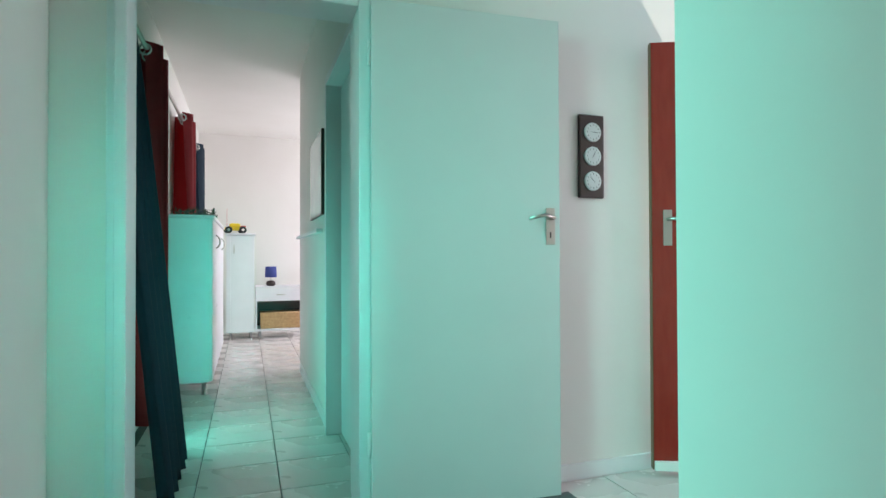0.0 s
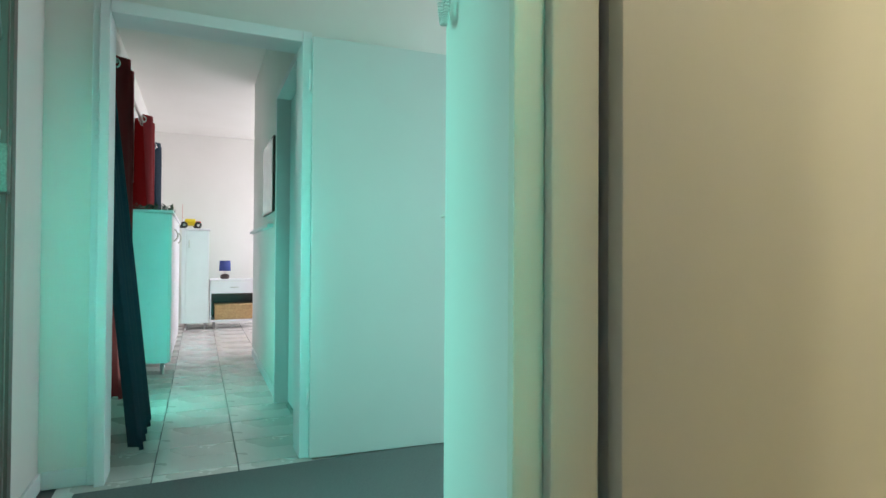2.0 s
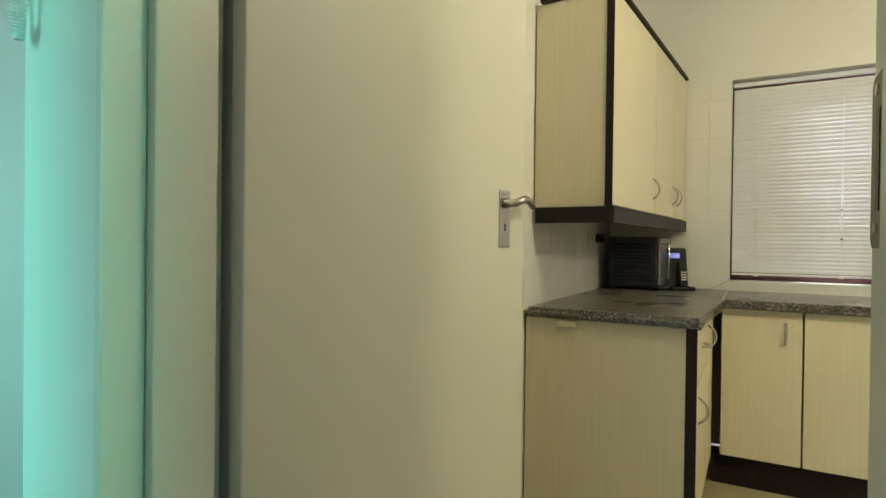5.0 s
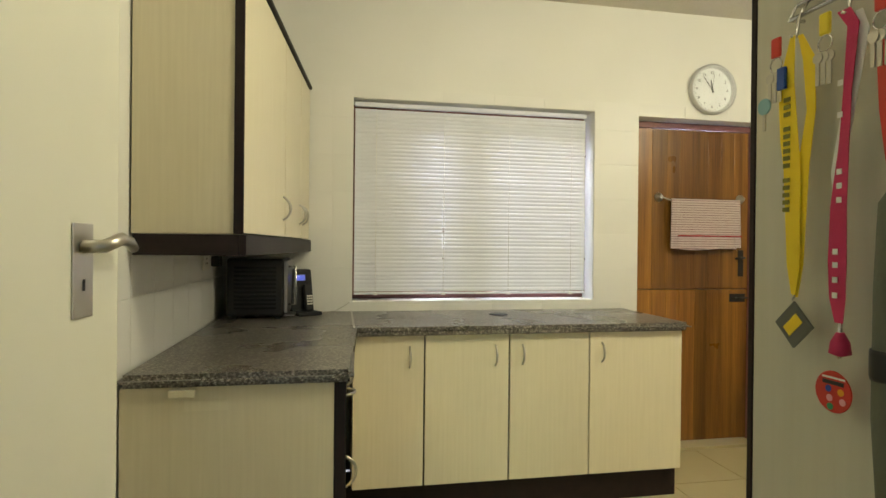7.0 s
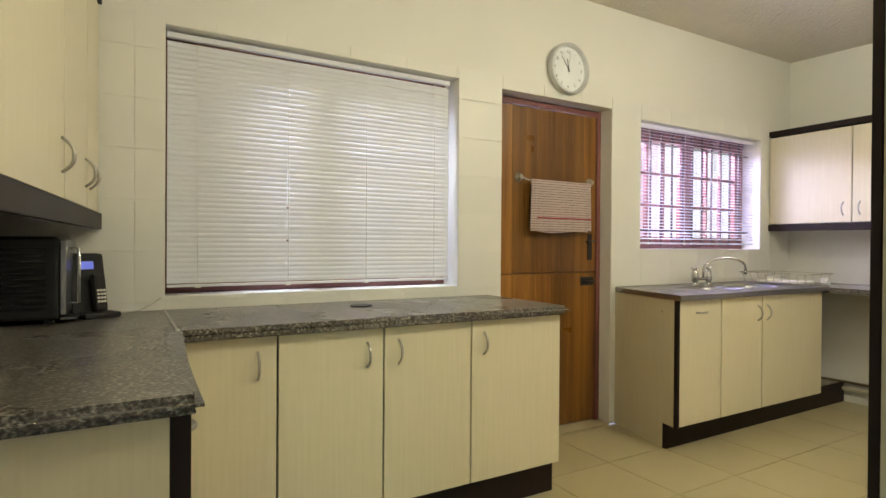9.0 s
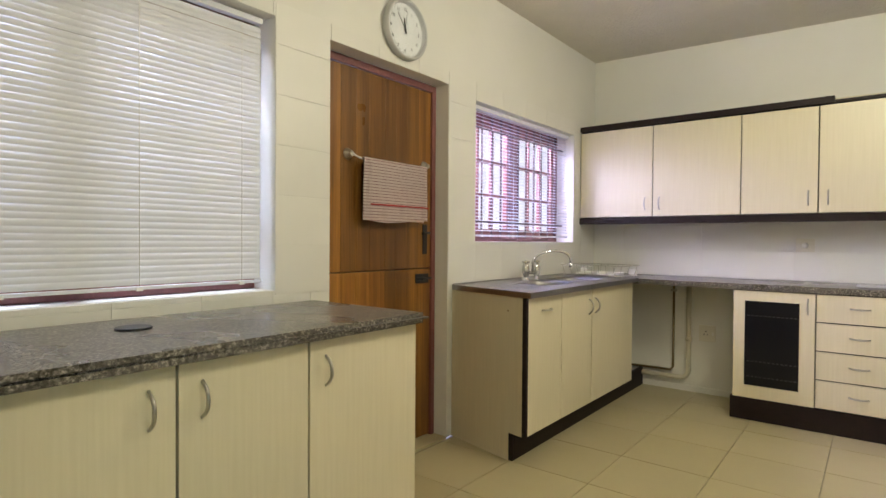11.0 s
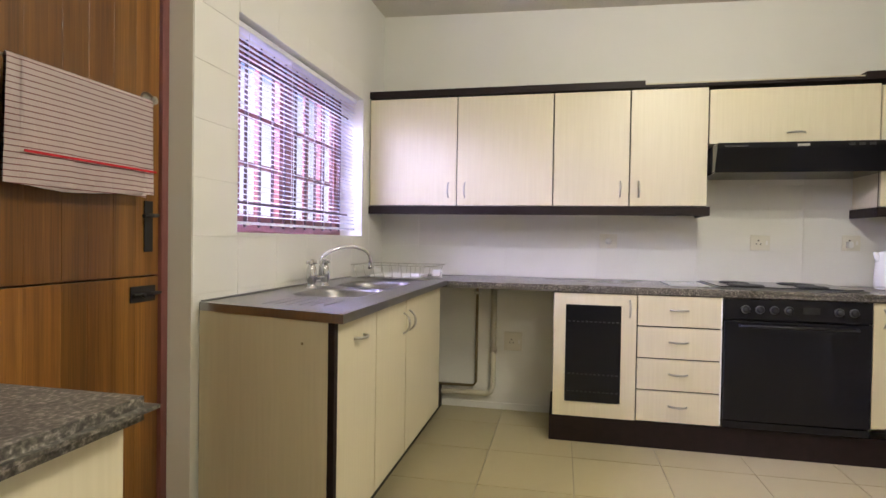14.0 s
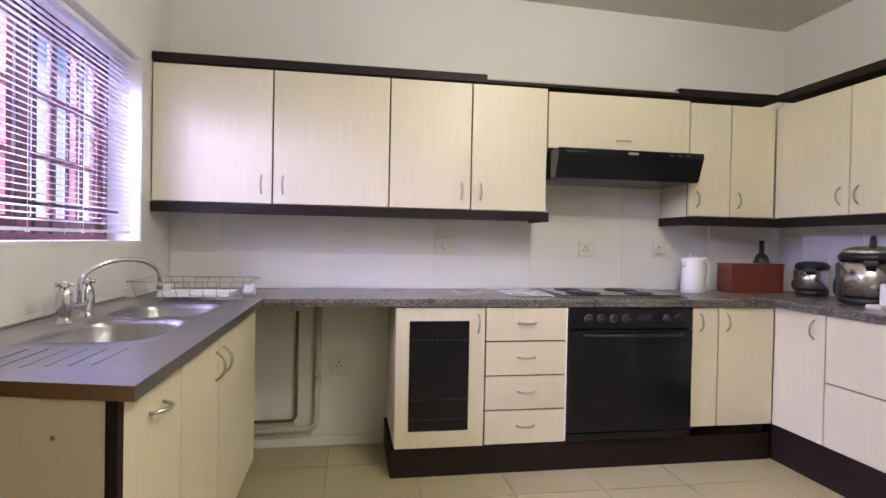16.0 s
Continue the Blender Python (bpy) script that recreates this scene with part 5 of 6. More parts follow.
part("print_bar", box(-0.012, 0.025, 0.0036, 0.0044, 1.085, 1.0875), M_WHITEP, bd)


def key_bunch(x, z, mat, label):
    t = thing("key_bunch", pose(x, -1.662, z), label, "keys")
    part("ring", tube([(0.012 * math.cos(a_), 0, 0.012 * math.sin(a_) - 0.012) for a_ in [2 * math.pi * k / 14 for k in range(15)]], 0.0012, 6), M_CHROME, t)
    part("tag", box(-0.009, 0.009, -0.003, 0.003, 0.0, 0.032, bevel=0.003), mat, t, "plastic key tag")
    for k, dx in enumerate((-0.008, 0.0, 0.008)):
        kk = part("key", bm_lathe(bmesh.new(), [(0.008, -0.001), (0.008, 0.001)], n=14), M_NICKEL, t)
        kk.data.transform(pose(dx, 0.002 * k, -0.032, 90, 0, 0))
        part("blade", box(dx - 0.003, dx + 0.003, -0.001 + 0.002 * k, 0.001 + 0.002 * k, -0.072, -0.04, bevel=0.0005), M_NICKEL, kk)
    return t


key_bunch(2.476, 1.575, M_REDP, "keys on a ring with a red tag")
key_bunch(2.385, 1.578, material("yellow_tag_plastic", (0.75, 0.6, 0.03), 0.35), "keys on a ring with a yellow tag")
key_bunch(2.30, 1.578, M_REDP, "keys on a ring with a dark red tag")
t = thing("key", pose(2.492, -1.655, 1.50), "key with a pale blue round plastic head", "key")
part("head", turned(bm_lathe(bmesh.new(), [(0.013, -0.0015), (0.0135, 0.0), (0.013, 0.0015)], n=20), pose(0, 0, 0, 90, 0, 0)), material("pale_blue_plastic", (0.25, 0.45, 0.5), 0.4), t, "pale blue plastic head")
part("blade", box(-0.003, 0.003, -0.001, 0.001, -0.04, -0.012, bevel=0.0005), M_NICKEL, t)
t = thing("lanyard", pose(2.352, -1.678, 0), "white ribbon lanyard hanging behind the crimson one", "lanyard")
ribbon(t, "strap", [(-0.006, 1.60, 0.5, 0), (-0.014, 1.57, 0.8, 0), (0.012, 1.45, 1.1, 0), (0.026, 1.38, 1.0, 0), (0.024, 1.31, 0.4, 0)], 0.019, M_WHITEP)
t = thing("blue_key_cap", pose(2.462, -1.66, 1.52), "small blue plastic key cap", "key cap")
part("cap", box(-0.008, 0.008, -0.003, 0.003, 0, 0.035, bevel=0.002), material("blue_plastic", (0.02, 0.08, 0.35), 0.35), t)
t = lanyard(2.292, 1.56, 1.347, M_REDP, "short red ribbon strap on a hook", "r")

t = thing("umbrella", pose(2.292, -1.676, 0), "folded grey-green umbrella hanging by a red strap", "umbrella")
part("canopy", bm_lathe(bmesh.new(), [(0.006, 0.90), (0.015, 0.93), (0.022, 1.05), (0.021, 1.22), (0.017, 1.33), (0.008, 1.345)], n=18), material("grey_green_cloth", (0.13, 0.135, 0.10), 0.8, bump=0.2, bump_scale=120), t)
part("tie", bm_lathe(bmesh.new(), [(0.0235, 1.10), (0.0245, 1.105), (0.0245, 1.135), (0.0235, 1.14)], n=18), M_BLACKP, t, "dark cloth tie")

# intercom handset on the wall end
t = thing("intercom_phone", pose(1.739, -0.155, 1.56, 0, 0, -90), "white intercom handset with a coiled cord", "intercom")
part("base", box(-0.05, 0.05, -0.03, -0.001, 0.06, 0.27, bevel=0.006), M_WHITEP, t)
part("handset", box(-0.025, 0.025, -0.065, -0.032, 0.05, 0.26, bevel=0.01), M_WHITEP, t)
bm = bmesh.new()
pts = []
for k in range(400):
    s_ = k / 399
    base = Vector((-0.035 + 0.05 * s_, -0.02, 0.06 - 0.16 * math.sin(math.pi * s_)))
    a_ = k * 0.75
    pts.append(base + Vector((0.006 * math.cos(a_), 0.006 * math.sin(a_), 0)))
part("coiled_cord", tube(pts, 0.0015, 5), M_WHITEP, t, "white coiled cord")


# ---- hall and corridor ----
def hp(u, v, z=0.0, turn=0.0):
    return H @ pose(u, v, z, 0, 0, turn)


t = tagged(thing("door_frame", H, "white painted steel frame of the hall doorway", "door frame"), kind="structure")
part("post", box(-0.012, 0.034, -0.012, 0.17, 0, 2.10, bevel=0.004), M_HALLDOOR, t)
part("post", box(-0.87, -0.83, -0.012, 0.17, 0, 2.10, bevel=0.004), M_HALLDOOR, t)
part("post_lip", box(-0.90, -0.871, 0.02, 0.048, 0, 2.10, bevel=0.004), M_HALLDOOR, t)
part("head", box(-0.829, -0.013, -0.012, 0.17, 2.045, 2.10, bevel=0.004), M_HALLDOOR, t)
HD = Matrix.Translation(H @ Vector((0.03, -0.035, 0))) @ Matrix.Rotation(radians(-10.5), 4, "Z")
t = tagged(thing("door_hall", HD, "painted flush door folded back against the wall, darkened for dimmer light", "door"), kind="structure")
part("leaf", box(0.0, 0.82, -0.020, 0.020, 0.012, 2.065, bevel=0.003), M_HLEAF, t, "flush door leaf, dimmer light put into its paint")
pl = part("handle_plate", box(0.752, 0.795, -0.024, -0.0205, 1.09, 1.25, bevel=0.002), M_NICKEL, t, "nickel handle plate")
part("lever", tube([(0.775, -0.0245, 1.205), (0.775, -0.058, 1.205), (0.73, -0.062, 1.216), (0.66, -0.056, 1.20)], [0.009, 0.008, 0.008, 0.006]), M_NICKEL, pl, "curved lever handle")
part("keyhole", box(0.770, 0.777, -0.0252, -0.0242, 1.12, 1.145), M_INK, pl)
for z in (0.25, 1.80):
    part("hinge", tube([(-0.008, -0.008, z), (-0.008, -0.008, z + 0.1)], 0.007), M_HALLDOOR, t)

for nm, x0, x1, y0, y1 in (("skirting", 0.04, 2.9, 0.036, 0.049), ("skirting", -1.065, -0.902, 0.036, 0.049)):
    structure(nm, box(x0, x1, y0, y1, 0, 0.075, bevel=0.003), M_HALLDOOR, "white painted skirting", H)
structure("skirting", box(-1.079, -1.066, -0.36, 0.036, 0, 0.075, bevel=0.003), M_HALLDOOR, "white painted skirting", H)
structure("skirting", box(0.016, 0.029, 1.13, 3.0, 0, 0.075, bevel=0.003), M_HALLDOOR, "white painted skirting", H)

t = tagged(thing("door_side_room", H, "white painted door frame and closed door in the corridor", "door"), kind="structure")
part("post", box(0.0, 0.15, 1.08, 1.125, 0, 2.05, bevel=0.004), M_HALLDOOR, t)
part("post", box(0.0, 0.15, 0.215, 0.26, 0, 2.05, bevel=0.004), M_HALLDOOR, t)
part("head", box(0.0, 0.15, 0.215, 1.125, 2.05, 2.095, bevel=0.004), M_HALLDOOR, t)
part("leaf", box(0.09, 0.13, 0.262, 1.078, 0.01, 2.04, bevel=0.003), M_HALLDOOR, t)

t = thing("picture_frame", H, "framed grey picture on the corridor wall", "picture")
part("frame", box(0.010, 0.028, 1.36, 2.02, 1.31, 1.86, bevel=0.003), M_DARKWOOD, t, "thin dark frame")
# Print colour lightened to carry the bright reflection on its face
part("mount", box(0.0082, 0.0096, 1.372, 2.008, 1.322, 1.848), material("print_with_sheen", (0.62, 0.61, 0.64), 0.15, color2=(0.7, 0.69, 0.72), scale=5), t, "grey print, lightened for the reflection on it")
structure("dado", box(-0.012, 0.029, 1.45, 3.0, 1.20, 1.225, bevel=0.003), M_HALLDOOR, "white dado strip", H)

# weather plaque
t = thing("weather_plaque", hp(1.105, 0.049), "dark wooden plaque with three round dials", "weather station")
bd = part("board", box(-0.068, 0.068, -0.022, -0.001, 1.315, 1.71, bevel=0.008), M_DARKWOOD, t)
for z in (1.625, 1.512, 1.395):
    d = part("dial", turned(bm_lathe(bmesh.new(), [(0.045, 0), (0.046, 0.006), (0.041, 0.010)], n=32), pose(0, -0.0225, z, 90, 0, 0)), M_DIAL, t, "round white dial")
    part("needle", turned(box(-0.001, 0.001, -0.034, -0.033, -0.01, 0.026), pose(0, 0, z, 0, 20 * (z - 1.4) * 30 - 40, 0)), M_INK, d)
    for k in range(12):
        an = 2 * math.pi * k / 12
        part("tick", box(0.033 * math.sin(an) - 0.0012, 0.033 * math.sin(an) + 0.0012, -0.0334, -0.0326, z + 0.033 * math.cos(an) - 0.003, z + 0.033 * math.cos(an) + 0.003), M_INK, d)

# red front door
RD = Matrix.Translation((3.335, 1.40, 0)) @ Matrix.Rotation(radians(-32), 4, "Z")
t = tagged(thing("door_front", RD, "glossy red front door standing open", "door"), kind="structure")
part("leaf", box(0.0, 0.85, -0.022, 0.022, 0.03, 2.06, bevel=0.003), M_RED, t, "glossy red leaf")
part("edge", box(-0.004, -0.0005, -0.020, 0.020, 0.03, 2.06), material("brown_door_edge", (0.16, 0.08, 0.04), 0.5), t, "bare brown edge")
pl = part("lock_plate", box(0.05, 0.09, -0.027, -0.0225, 1.09, 1.26, bevel=0.002), M_NICKEL, t)
part("lever", tube([(0.07, -0.0275, 1.215), (0.07, -0.055, 1.215), (0.16, -0.06, 1.215)], 0.008), M_NICKEL, pl)
# Yellow-orange glow by the door edge, painted as an amber panel
part("pane", box(0.11, 0.70, -0.024, 0.024, 0.95, 1.75), material("amber_glow_paint", (0.7, 0.4, 0.06), 0.15), t, "amber panel standing for a yellow-orange glow")
part("weather_bar", box(0.0, 0.85, -0.04, -0.0225, 0.03, 0.075, bevel=0.004), M_WHITEP, t, "white weather bar")


# curtains
def curtain(name, u, v0, v1, v0b, v1b, zt, zb, mat, label, pleats, amp=0.022, ub=0.0):
    t = thing(name, H, label, "curtain")
    bm = bmesh.new()
    n, m_ = pleats * 8, 26
    rows = []
    for i in range(m_ + 1):
        s_ = i / m_
        z = zt + (zb - zt) * s_
        e = s_ ** 0.9
        a, b = v0 + (v0b - v0) * e, v1 + (v1b - v1) * e
        row = []
        for j in range(n + 1):
            q = j / n
            ph = q * pleats * 2 * math.pi
            am = amp * (0.9 + 0.15 * s_ + 0.1 * math.sin(j * 0.31))
            row.append(bm.verts.new((u + ub * e + am * math.sin(ph + 0.5 * s_), a + (b - a) * q + 0.006 * math.sin(ph * 2 + 3 * s_), z)))
        rows.append(row)
    for q, r_ in zip(rows, rows[1:]):
        for j in range(n):
            f = bm.faces.new((q[j], q[j + 1], r_[j + 1], r_[j]))
            f.smooth = True
    bmesh.ops.solidify(bm, geom=bm.faces[:], thickness=0.003)
    part("cloth", bm, mat, t)
    for k in range(2 * pleats):
        v = v0 + (v1 - v0) * (k + 0.02) / (2 * pleats)
        ring = [(u + 0.03 * math.cos(a_), v - 0.006, zt - 0.05 + 0.03 * math.sin(a_)) for a_ in [2 * math.pi * i / 20 for i in range(21)]]
        part("eyelet", tube(ring, 0.007, 8), M_CHROME, t, "chrome curtain eyelet")
    return t


UC = -0.965
t = thing("curtain_rod", H, "grey metal curtain rod along the corridor wall", "curtain rod")
part("rod", tube([(UC, 0.2, 2.20), (UC, 5.1, 2.25)], 0.013, 12), M_NICKEL, t)
curtain("curtain", UC - 0.025, 0.20, 0.98, 0.26, 0.92, 2.25, 0.05, M_BLUEC, "dark blue curtain flaring over the tiled floor", 5, 0.035, 0.25)
curtain("curtain", UC - 0.005, 1.24, 1.74, 1.24, 1.72, 2.25, 0.08, M_REDC, "deep red long curtain with chrome eyelets", 2, 0.088)
curtain("curtain", UC, 3.05, 3.66, 3.05, 3.64, 2.30, 1.40, M_REDC, "deep red short curtain above the sideboard", 2, 0.085)
curtain("curtain", UC, 4.45, 4.95, 4.45, 4.93, 2.30, 1.40, M_BLUEC, "dark blue short curtain at the corridor's end", 2, 0.07)


def leg(parent, x, y, h):
    return part("leg", bm_lathe(bmesh.new(), [(0.024, 0), (0.024, 0.006), (0.018, 0.01), (0.018, h)], (x, y, 0), 16), M_CHROME, parent, "round chrome leg")


# sideboards
for i, (v0, v1) in enumerate(((2.33, 3.30), (3.31, 4.28))):
    t = thing("sideboard", hp(-0.68, v0, 0, 90), "white sideboard on chrome legs along the curtains", "sideboard", "sideboards in the corridor")
    L = v1 - v0
    part("body", box(0.0, L, 0.018, 0.33, 0.10, 1.335, bevel=0.002), M_WHITEL, t)
    part("top", box(-0.012, L + 0.0, -0.012, 0.345, 1.337, 1.36, bevel=0.004), M_WHITEL, t)
    for k in range(2):
        d = part("door", box(k * L / 2 + 0.002, (k + 1) * L / 2 - 0.002, 0, 0.017, 0.105, 1.33, bevel=0.002), M_WHITEL, t)
        bow_handle(((k + 1) * L / 2 - 0.04 if k == 0 else k * L / 2 + 0.04, -0.001, 1.17), 0.11, True, d)
    for x in (0.05, L - 0.05):
        for y in (0.06, 0.30):
            leg(t, x, y, 0.099)
t = thing("low_cupboard", hp(-0.68, 5.2), "white two-door cupboard on chrome legs", "cupboard")
part("body", box(0.0, 0.33, 0.018, 0.45, 0.09, 1.315, bevel=0.002), M_WHITEL, t)
part("top", box(-0.01, 0.345, -0.01, 0.455, 1.317, 1.34, bevel=0.004), M_WHITEL, t)
d = part("door", box(0.052, 0.328, 0, 0.017, 0.095, 1.31, bevel=0.002), M_WHITEL, t)
bow_handle((0.09, -0.001, 1.14), 0.11, True, d)
part("door", box(0.0, 0.049, 0, 0.017, 0.095, 1.31, bevel=0.002), M_WHITEL, t)
for x in (0.05, 0.29):
    leg(t, x, 0.05, 0.089)
t = thing("side_table", hp(-0.335, 5.2), "white side table with a drawer above an open shelf", "side table")
TW = 0.62
part("top", box(0, TW, -0.01, 0.42, 0.64, 0.665, bevel=0.003), M_WHITEL, t)
part("side", box(0.0, 0.018, 0, 0.41, 0.09, 0.638, bevel=0.002), M_WHITEL, t)
part("side", box(TW - 0.018, TW, 0, 0.41, 0.09, 0.638, bevel=0.002), M_WHITEL, t)
part("shelf", box(0.019, TW - 0.019, 0, 0.41, 0.10, 0.125, bevel=0.002), M_WHITEL, t)
part("back", box(0.019, TW - 0.019, 0.395, 0.41, 0.126, 0.48), M_DARKWOOD, t)
part("inner_top", box(0.019, TW - 0.019, 0.01, 0.394, 0.455, 0.475), M_DARKWOOD, t)
d = part("drawer", box(0.019, TW - 0.019, -0.004, 0.014, 0.48, 0.635, bevel=0.002), M_WHITEL, t)
bow_handle((TW / 2, -0.005, 0.56), 0.11, False, d)
for x in (0.05, TW - 0.05):
    leg(t, x, 0.05, 0.099)
t = thing("wicker_basket", hp(-0.335 + 0.06, 5.215, 0.126), "brown woven wicker basket on the shelf", "basket")
bm = box(0, 0.5, 0, 0.35, 0, 0.20, bevel=0.01)
part("body", bm, M_WICKER, t)
for r in range(7):
    for c in range(14):
        if (r + c) % 2:
            part("strand", box(0.01 + c * 0.0345, 0.04 + c * 0.0345, -0.006, 0.001, 0.008 + r * 0.026, 0.03 + r * 0.026, bevel=0.003), M_WICKER, t)
part("rim", tube([(0.0, -0.004, 0.20), (0.5, -0.004, 0.20)], 0.011, 8), M_WICKER, t)
t = thing("table_lamp", hp(-0.335 + 0.19, 5.35, 0.666), "small blue table lamp with a drum shade", "lamp")
part("base", bm_lathe(bmesh.new(), [(0.045, 0), (0.06, 0.02), (0.055, 0.055), (0.02, 0.07)], n=24), M_DARKWOOD, t)
part("stem", tube([(0, 0, 0.07), (0, 0, 0.13)], 0.006), M_NICKEL, t)
part("shade", bm_lathe(bmesh.new(), [(0.075, 0.11), (0.068, 0.25)], n=28), M_BLUEL, t, "dark blue drum shade")

t = thing("toy_car", hp(-0.58, 5.35, 1.341, 8), "yellow and red toy car with large black wheels", "toy car")
part("chassis", box(-0.13, 0.13, -0.05, 0.05, 0.04, 0.075, bevel=0.01), M_YELLOW, t)
part("cabin", box(-0.07, 0.06, -0.042, 0.042, 0.076, 0.13, bevel=0.02), M_YELLOW, t)
part("bonnet", box(0.061, 0.125, -0.042, 0.042, 0.076, 0.10, bevel=0.01), M_REDP, t)
for x in (-0.085, 0.085):
    for y in (-0.06, 0.06):
        wv = part("wheel", turned(bm_lathe(bmesh.new(), [(0.035, -0.018), (0.045, -0.012), (0.045, 0.012), (0.035, 0.018)], n=20), pose(x, y, 0.045, 90, 0, 0)), M_BLACKP, t)
        part("rim", turned(bm_lathe(bmesh.new(), [(0.018, -0.02), (0.018, 0.02)], n=14), pose(x, y, 0.045, 90, 0, 0)), M_CHROME, wv)
part("antenna", tube([(-0.10, 0.0, 0.08), (-0.10, 0.0, 0.32)], 0.002, 5), M_REDP, t)
t = thing("potted_greenery", hp(-0.90, 2.5, 1.361), "dark green artificial sprigs lying on the sideboard", "plant")
rng = random.Random(3)
part("stem", tube([(-0.08, 0.0, 0.01), (0.0, 0.1, 0.02), (0.10, 0.2, 0.015), (0.16, 0.35, 0.02)], 0.004, 6), material("brown_stem", (0.08, 0.05, 0.03), 0.8), t)
bm = bmesh.new()
for k in range(150):
    c0 = Vector((rng.uniform(-0.10, 0.22), rng.uniform(0.0, 0.5), rng.uniform(0.01, 0.05)))
    d0 = Vector((rng.uniform(-1, 1), rng.uniform(-1, 1), rng.uniform(0.0, 1.0))).normalized() * rng.uniform(0.03, 0.07)
    s0 = d0.cross(Vector((0, 0, 1))).normalized() * 0.008
    vs = [bm.verts.new(c0), bm.verts.new(c0 + d0 * 0.5 + s0), bm.verts.new(c0 + d0), bm.verts.new(c0 + d0 * 0.5 - s0 + Vector((0, 0, 0.004)))]
    bm.faces.new((vs[0], vs[1], vs[2]))
    bm.faces.new((vs[0], vs[2], vs[3]))
part("leaves", bm, material("dark_foliage", (0.03, 0.07, 0.04), 0.6), t, "", "stuff")

# doormat
t = thing("carpet", H, "large grey-green carpet at the threshold", "carpet")
part("sheet", box(-0.93, 0.90, -2.1, -0.075, 0.0005, 0.009, bevel=0.003), M_MAT, t)

# security gate at the porch opening
t = thing("security_gate", Matrix.Identity(4), "brown sliding trellis security gate, partly open", "gate")
M_GATE = material("brown_gate_paint", (0.10, 0.07, 0.06), 0.4)
M_LAT = material("green_lit_lattice", (0.25, 0.3, 0.28), 0.35, 0.6)
GX = 0.848
part("stile", box(GX - 0.02, GX + 0.018, 1.06, 1.09, 0.0, 2.2, bevel=0.003), M_GATE, t)
part("stile", box(GX - 0.02, GX + 0.018, 1.16, 1.24, 0.0, 2.2, bevel=0.003), M_GATE, t)
lk = part("lock_box", box(GX - 0.024, GX + 0.024, 1.03, 1.09, 1.18, 1.33, bevel=0.003), M_WORN, t, "steel lock case")
for k in range(4):
    z = 0.15 + k * 0.5
    for s_ in (0, 1):
        part("lattice_bar", tube([(GX, 0.90, z + (0.22 if s_ else 0)), (GX, 1.04, z + (0 if s_ else 0.22))], 0.006, 6), M_LAT, t)
        part("lattice_bar", tube([(GX, 0.90, z + (0 if s_ else 0.22)), (GX, 0.80, z + (0.22 if s_ else 0))], 0.006, 6), M_LAT, t)
part("stile", box(GX - 0.02, GX + 0.018, 0.70, 0.72, 0.0, 2.2, bevel=0.003), M_GATE, t)
structure("wall_porch_screen", box(-1.15, -1.13, 1.2, 2.6, 0.0, 2.4), M_GREENP, "green porch screen sheet")


# ---- tiles ----
def tile_floor(parent, m, x0, x1, y0, y1, ox, oy, p, gap, mat, z=-0.0115, keep=None):
    bm = box(-p / 2 + gap / 2, p / 2 - gap / 2, -p / 2 + gap / 2, p / 2 - gap / 2, 0, 0.0115, bevel=0.0012)
    first = None
    i0, i1 = math.floor((x0 - ox) / p), math.ceil((x1 - ox) / p)
    j0, j1 = math.floor((y0 - oy) / p), math.ceil((y1 - oy) / p)
    rng = random.Random(11)
    for i in range(i0, i1):
        for j in range(j0, j1):
            cx, cy = ox + (i + 0.5) * p, oy + (j + 0.5) * p
            if not (x0 - 0.02 <= cx <= x1 + 0.02 and y0 - 0.02 <= cy <= y1 + 0.02):
                continue
            if keep and not keep(cx, cy):
                continue
            if first is None:
                first = part("tile", bm, mat, parent)
                ob = first
            else:
                ob = new("tile", first.data)
                ob.parent = parent
            ob.matrix_local = parent.matrix_world.inverted() @ m @ pose(cx, cy, z + rng.uniform(-0.0003, 0.0003))
    return first


P = 0.445
tile_floor(bpy.data.objects["floor_kitchen"], Matrix.Identity(4), 1.4, 4.7, -5.84, -0.4, 3.96, -4.97, P, 0.004, M_FTILE)
tile_floor(bpy.data.objects["floor_hall"], H, -1.05, 1.9, -0.45, 6.0, -0.288, 0.392, 0.362, 0.005, M_HTILE)


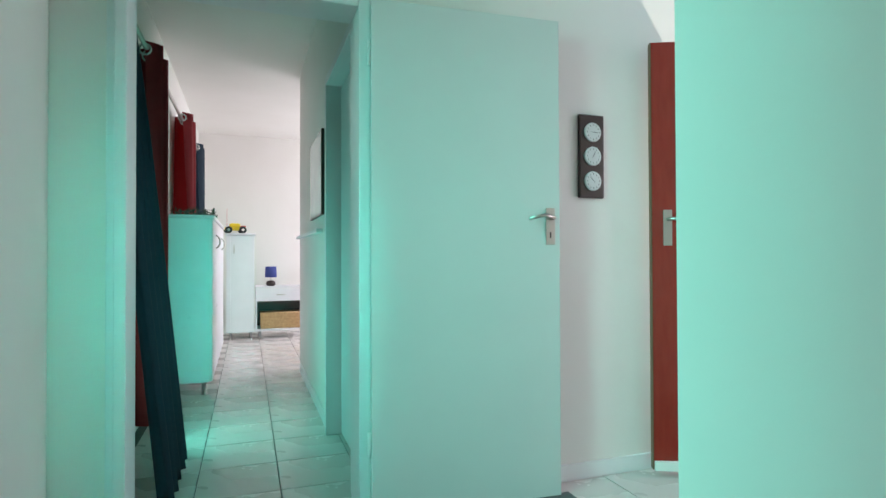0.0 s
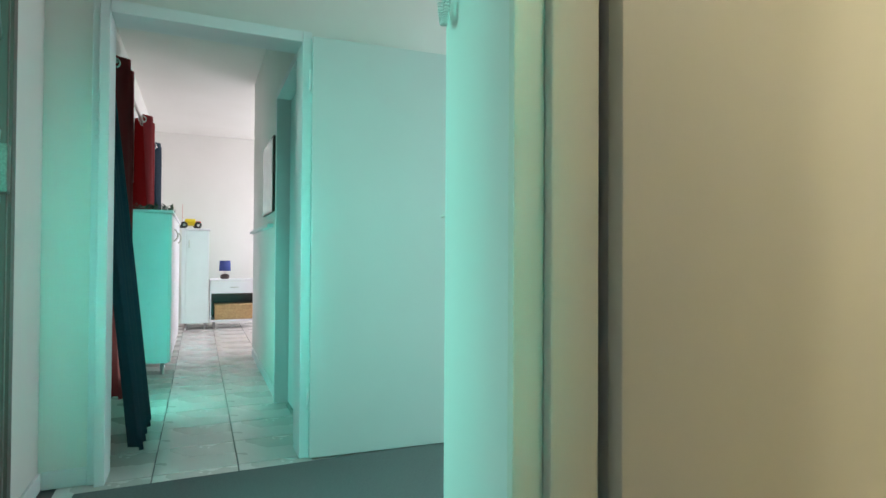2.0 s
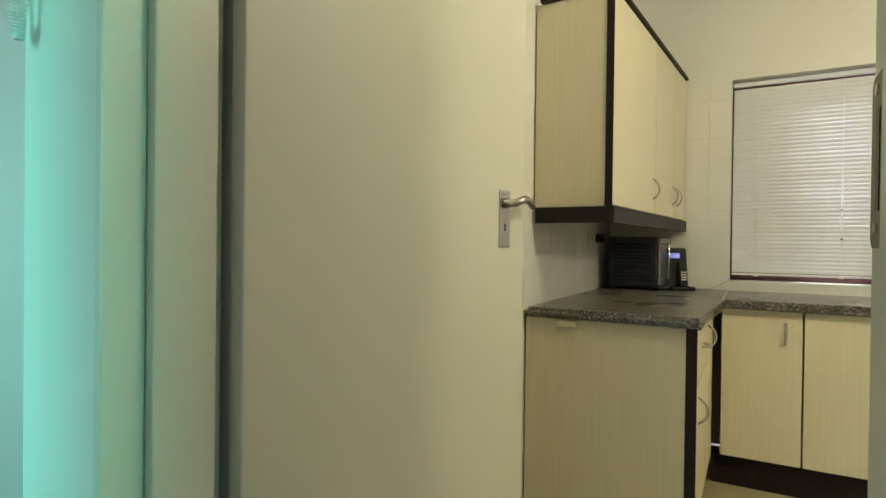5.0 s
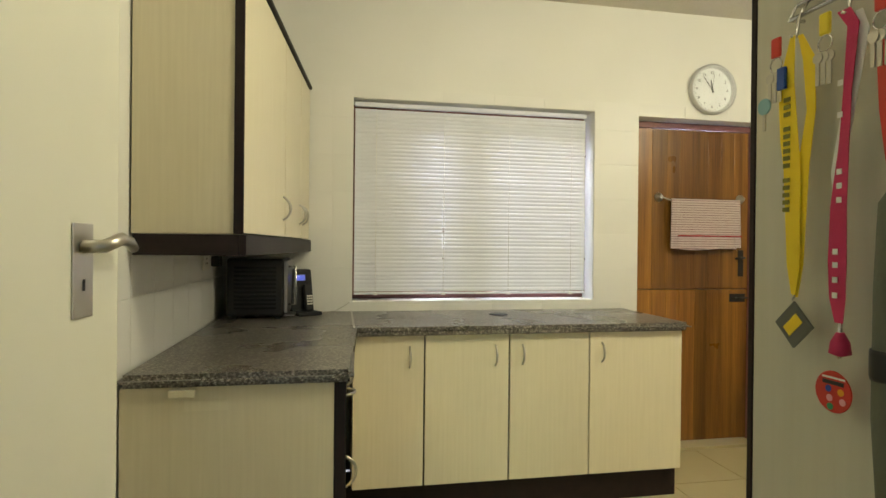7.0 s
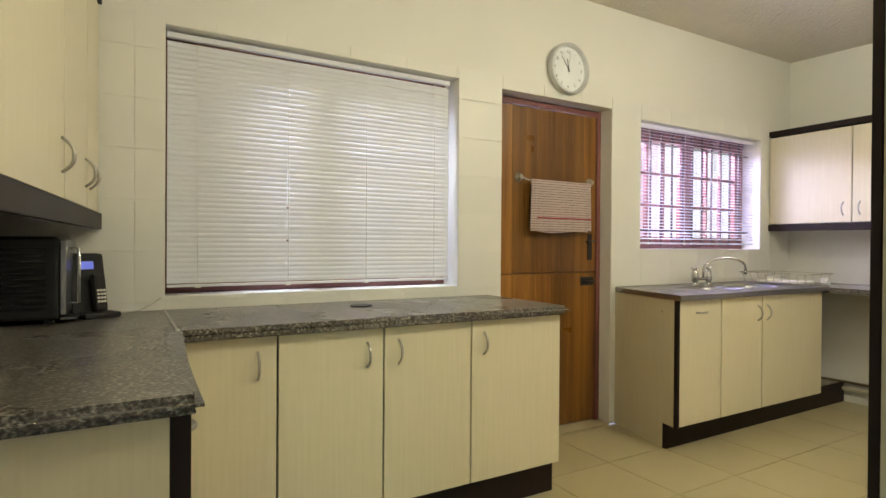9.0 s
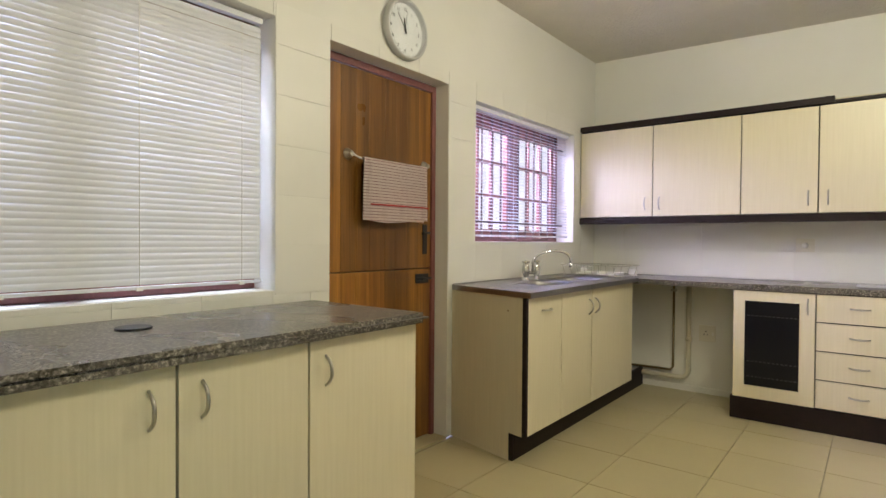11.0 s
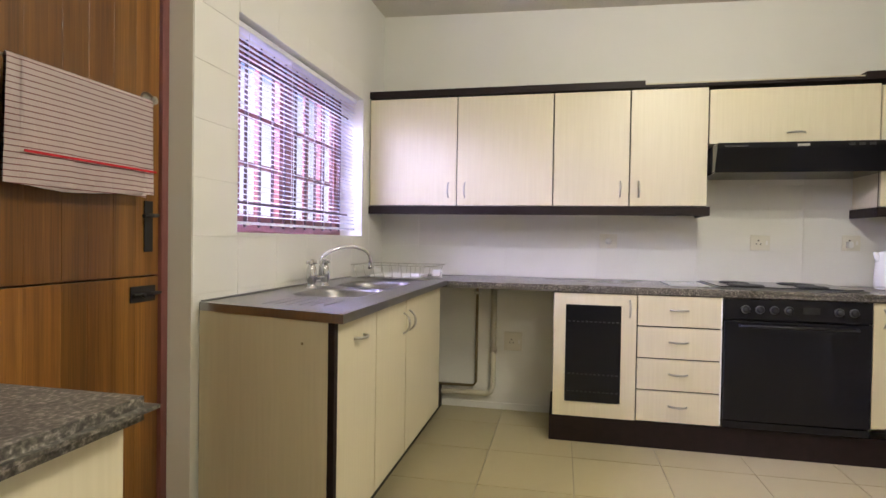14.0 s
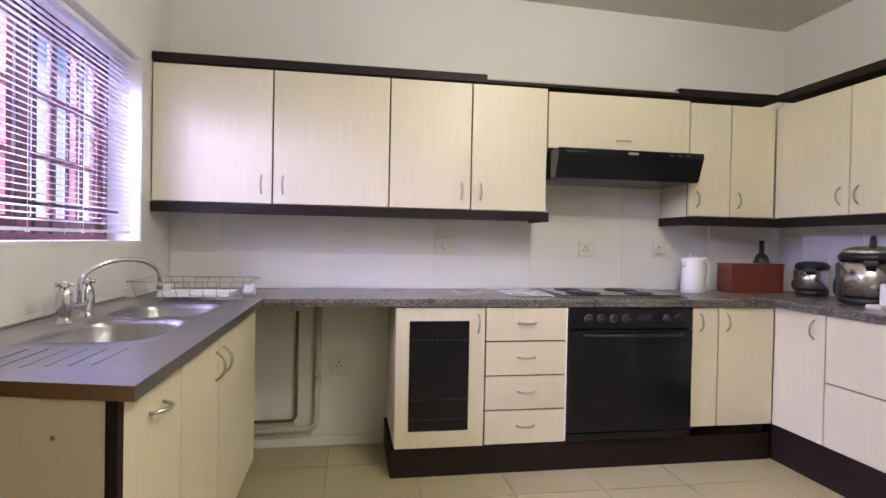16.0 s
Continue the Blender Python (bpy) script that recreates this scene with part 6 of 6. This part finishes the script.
def wall_tiles(parent, m, x0, x1, z0, z1, holes, ox, oz, p, mat, px=None):
    """Tiles on the plane y = 0 of m, facing -y; x to the right."""
    gap = 0.0018
    px = px or p
    xs_ = [x0] + [ox + k * px for k in range(-60, 60) if x0 + 0.01 < ox + k * px < x1 - 0.01] + [x1]
    zs_ = [z0] + [oz + k * p for k in range(-20, 20) if z0 + 0.01 < oz + k * p < z1 - 0.01] + [z1]
    cache = {}
    for a, b in zip(xs_, xs_[1:]):
        for c, d in zip(zs_, zs_[1:]):
            rects = [(a, b, c, d)]
            for ha, hb, hc, hd in holes:
                out = []
                for ra, rb, rc, rd in rects:
                    if ra >= hb or rb <= ha or rc >= hd or rd <= hc:
                        out.append((ra, rb, rc, rd))
                        continue
                    if ra < ha:
                        out.append((ra, ha, rc, rd))
                    if rb > hb:
                        out.append((hb, rb, rc, rd))
                    if rc < hc:
                        out.append((max(ra, ha), min(rb, hb), rc, hc))
                    if rd > hd:
                        out.append((max(ra, ha), min(rb, hb), hd, rd))
                rects = out
            for ra, rb, rc, rd in rects:
                w_, h_ = rb - ra, rd - rc
                if w_ < 0.012 or h_ < 0.012:
                    continue
                key = (round(w_, 3), round(h_, 3))
                if key not in cache:
                    ob = part("tile", box(gap / 2, w_ - gap / 2, -0.0035, -0.0002, gap / 2, h_ - gap / 2, bevel=0.0009), mat, parent)
                    cache[key] = ob.data
                else:
                    ob = new("tile", cache[key])
                    ob.parent = parent
                ob.matrix_local = parent.matrix_world.inverted() @ m @ pose(ra, 0, rc)


TP = 0.2125
hole = lambda w_: (-w_[1], -w_[0], w_[2], w_[3])
wall_tiles(wall_a, place(XA, 0, FACE_A), 0.366, 3.64, 0.0, 2.172, [hole(W1), hole(D1), (0, 2.69, -1, 0.86)], 0.93, 1.147, TP, M_TILE, 0.3125)
wall_tiles(wall_a, place(XA, 0, FACE_A), 3.702, 5.838, 0.0, 2.172, [hole(W2), (3.66, 5.84, -1, 0.875)], 3.985, 1.147, TP, M_TILE, 0.3125)
wall_tiles(wall_b, place(0, YB, FACE_B), -4.87, -0.91, 0.902, 1.37, [], -2.733, 1.107, 0.2075, M_TILE, 0.6225)
wall_tiles(wall_b, place(0, YB, FACE_B), -2.74, -1.85, 1.3705, 1.72, [], -2.733, 1.107, 0.2075, M_TILE, 0.6225)
wall_tiles(wall_n, place(0, YN, FACE_N), 3.36, 4.872, 0.902, 1.30, [], 4.33, 1.107, TP, M_TILE)
wall_tiles(wall_c, place(XC, 0, FACE_C), -5.83, -3.42, 0.902, 1.37, [], -4.8, 1.107, TP, M_TILE)
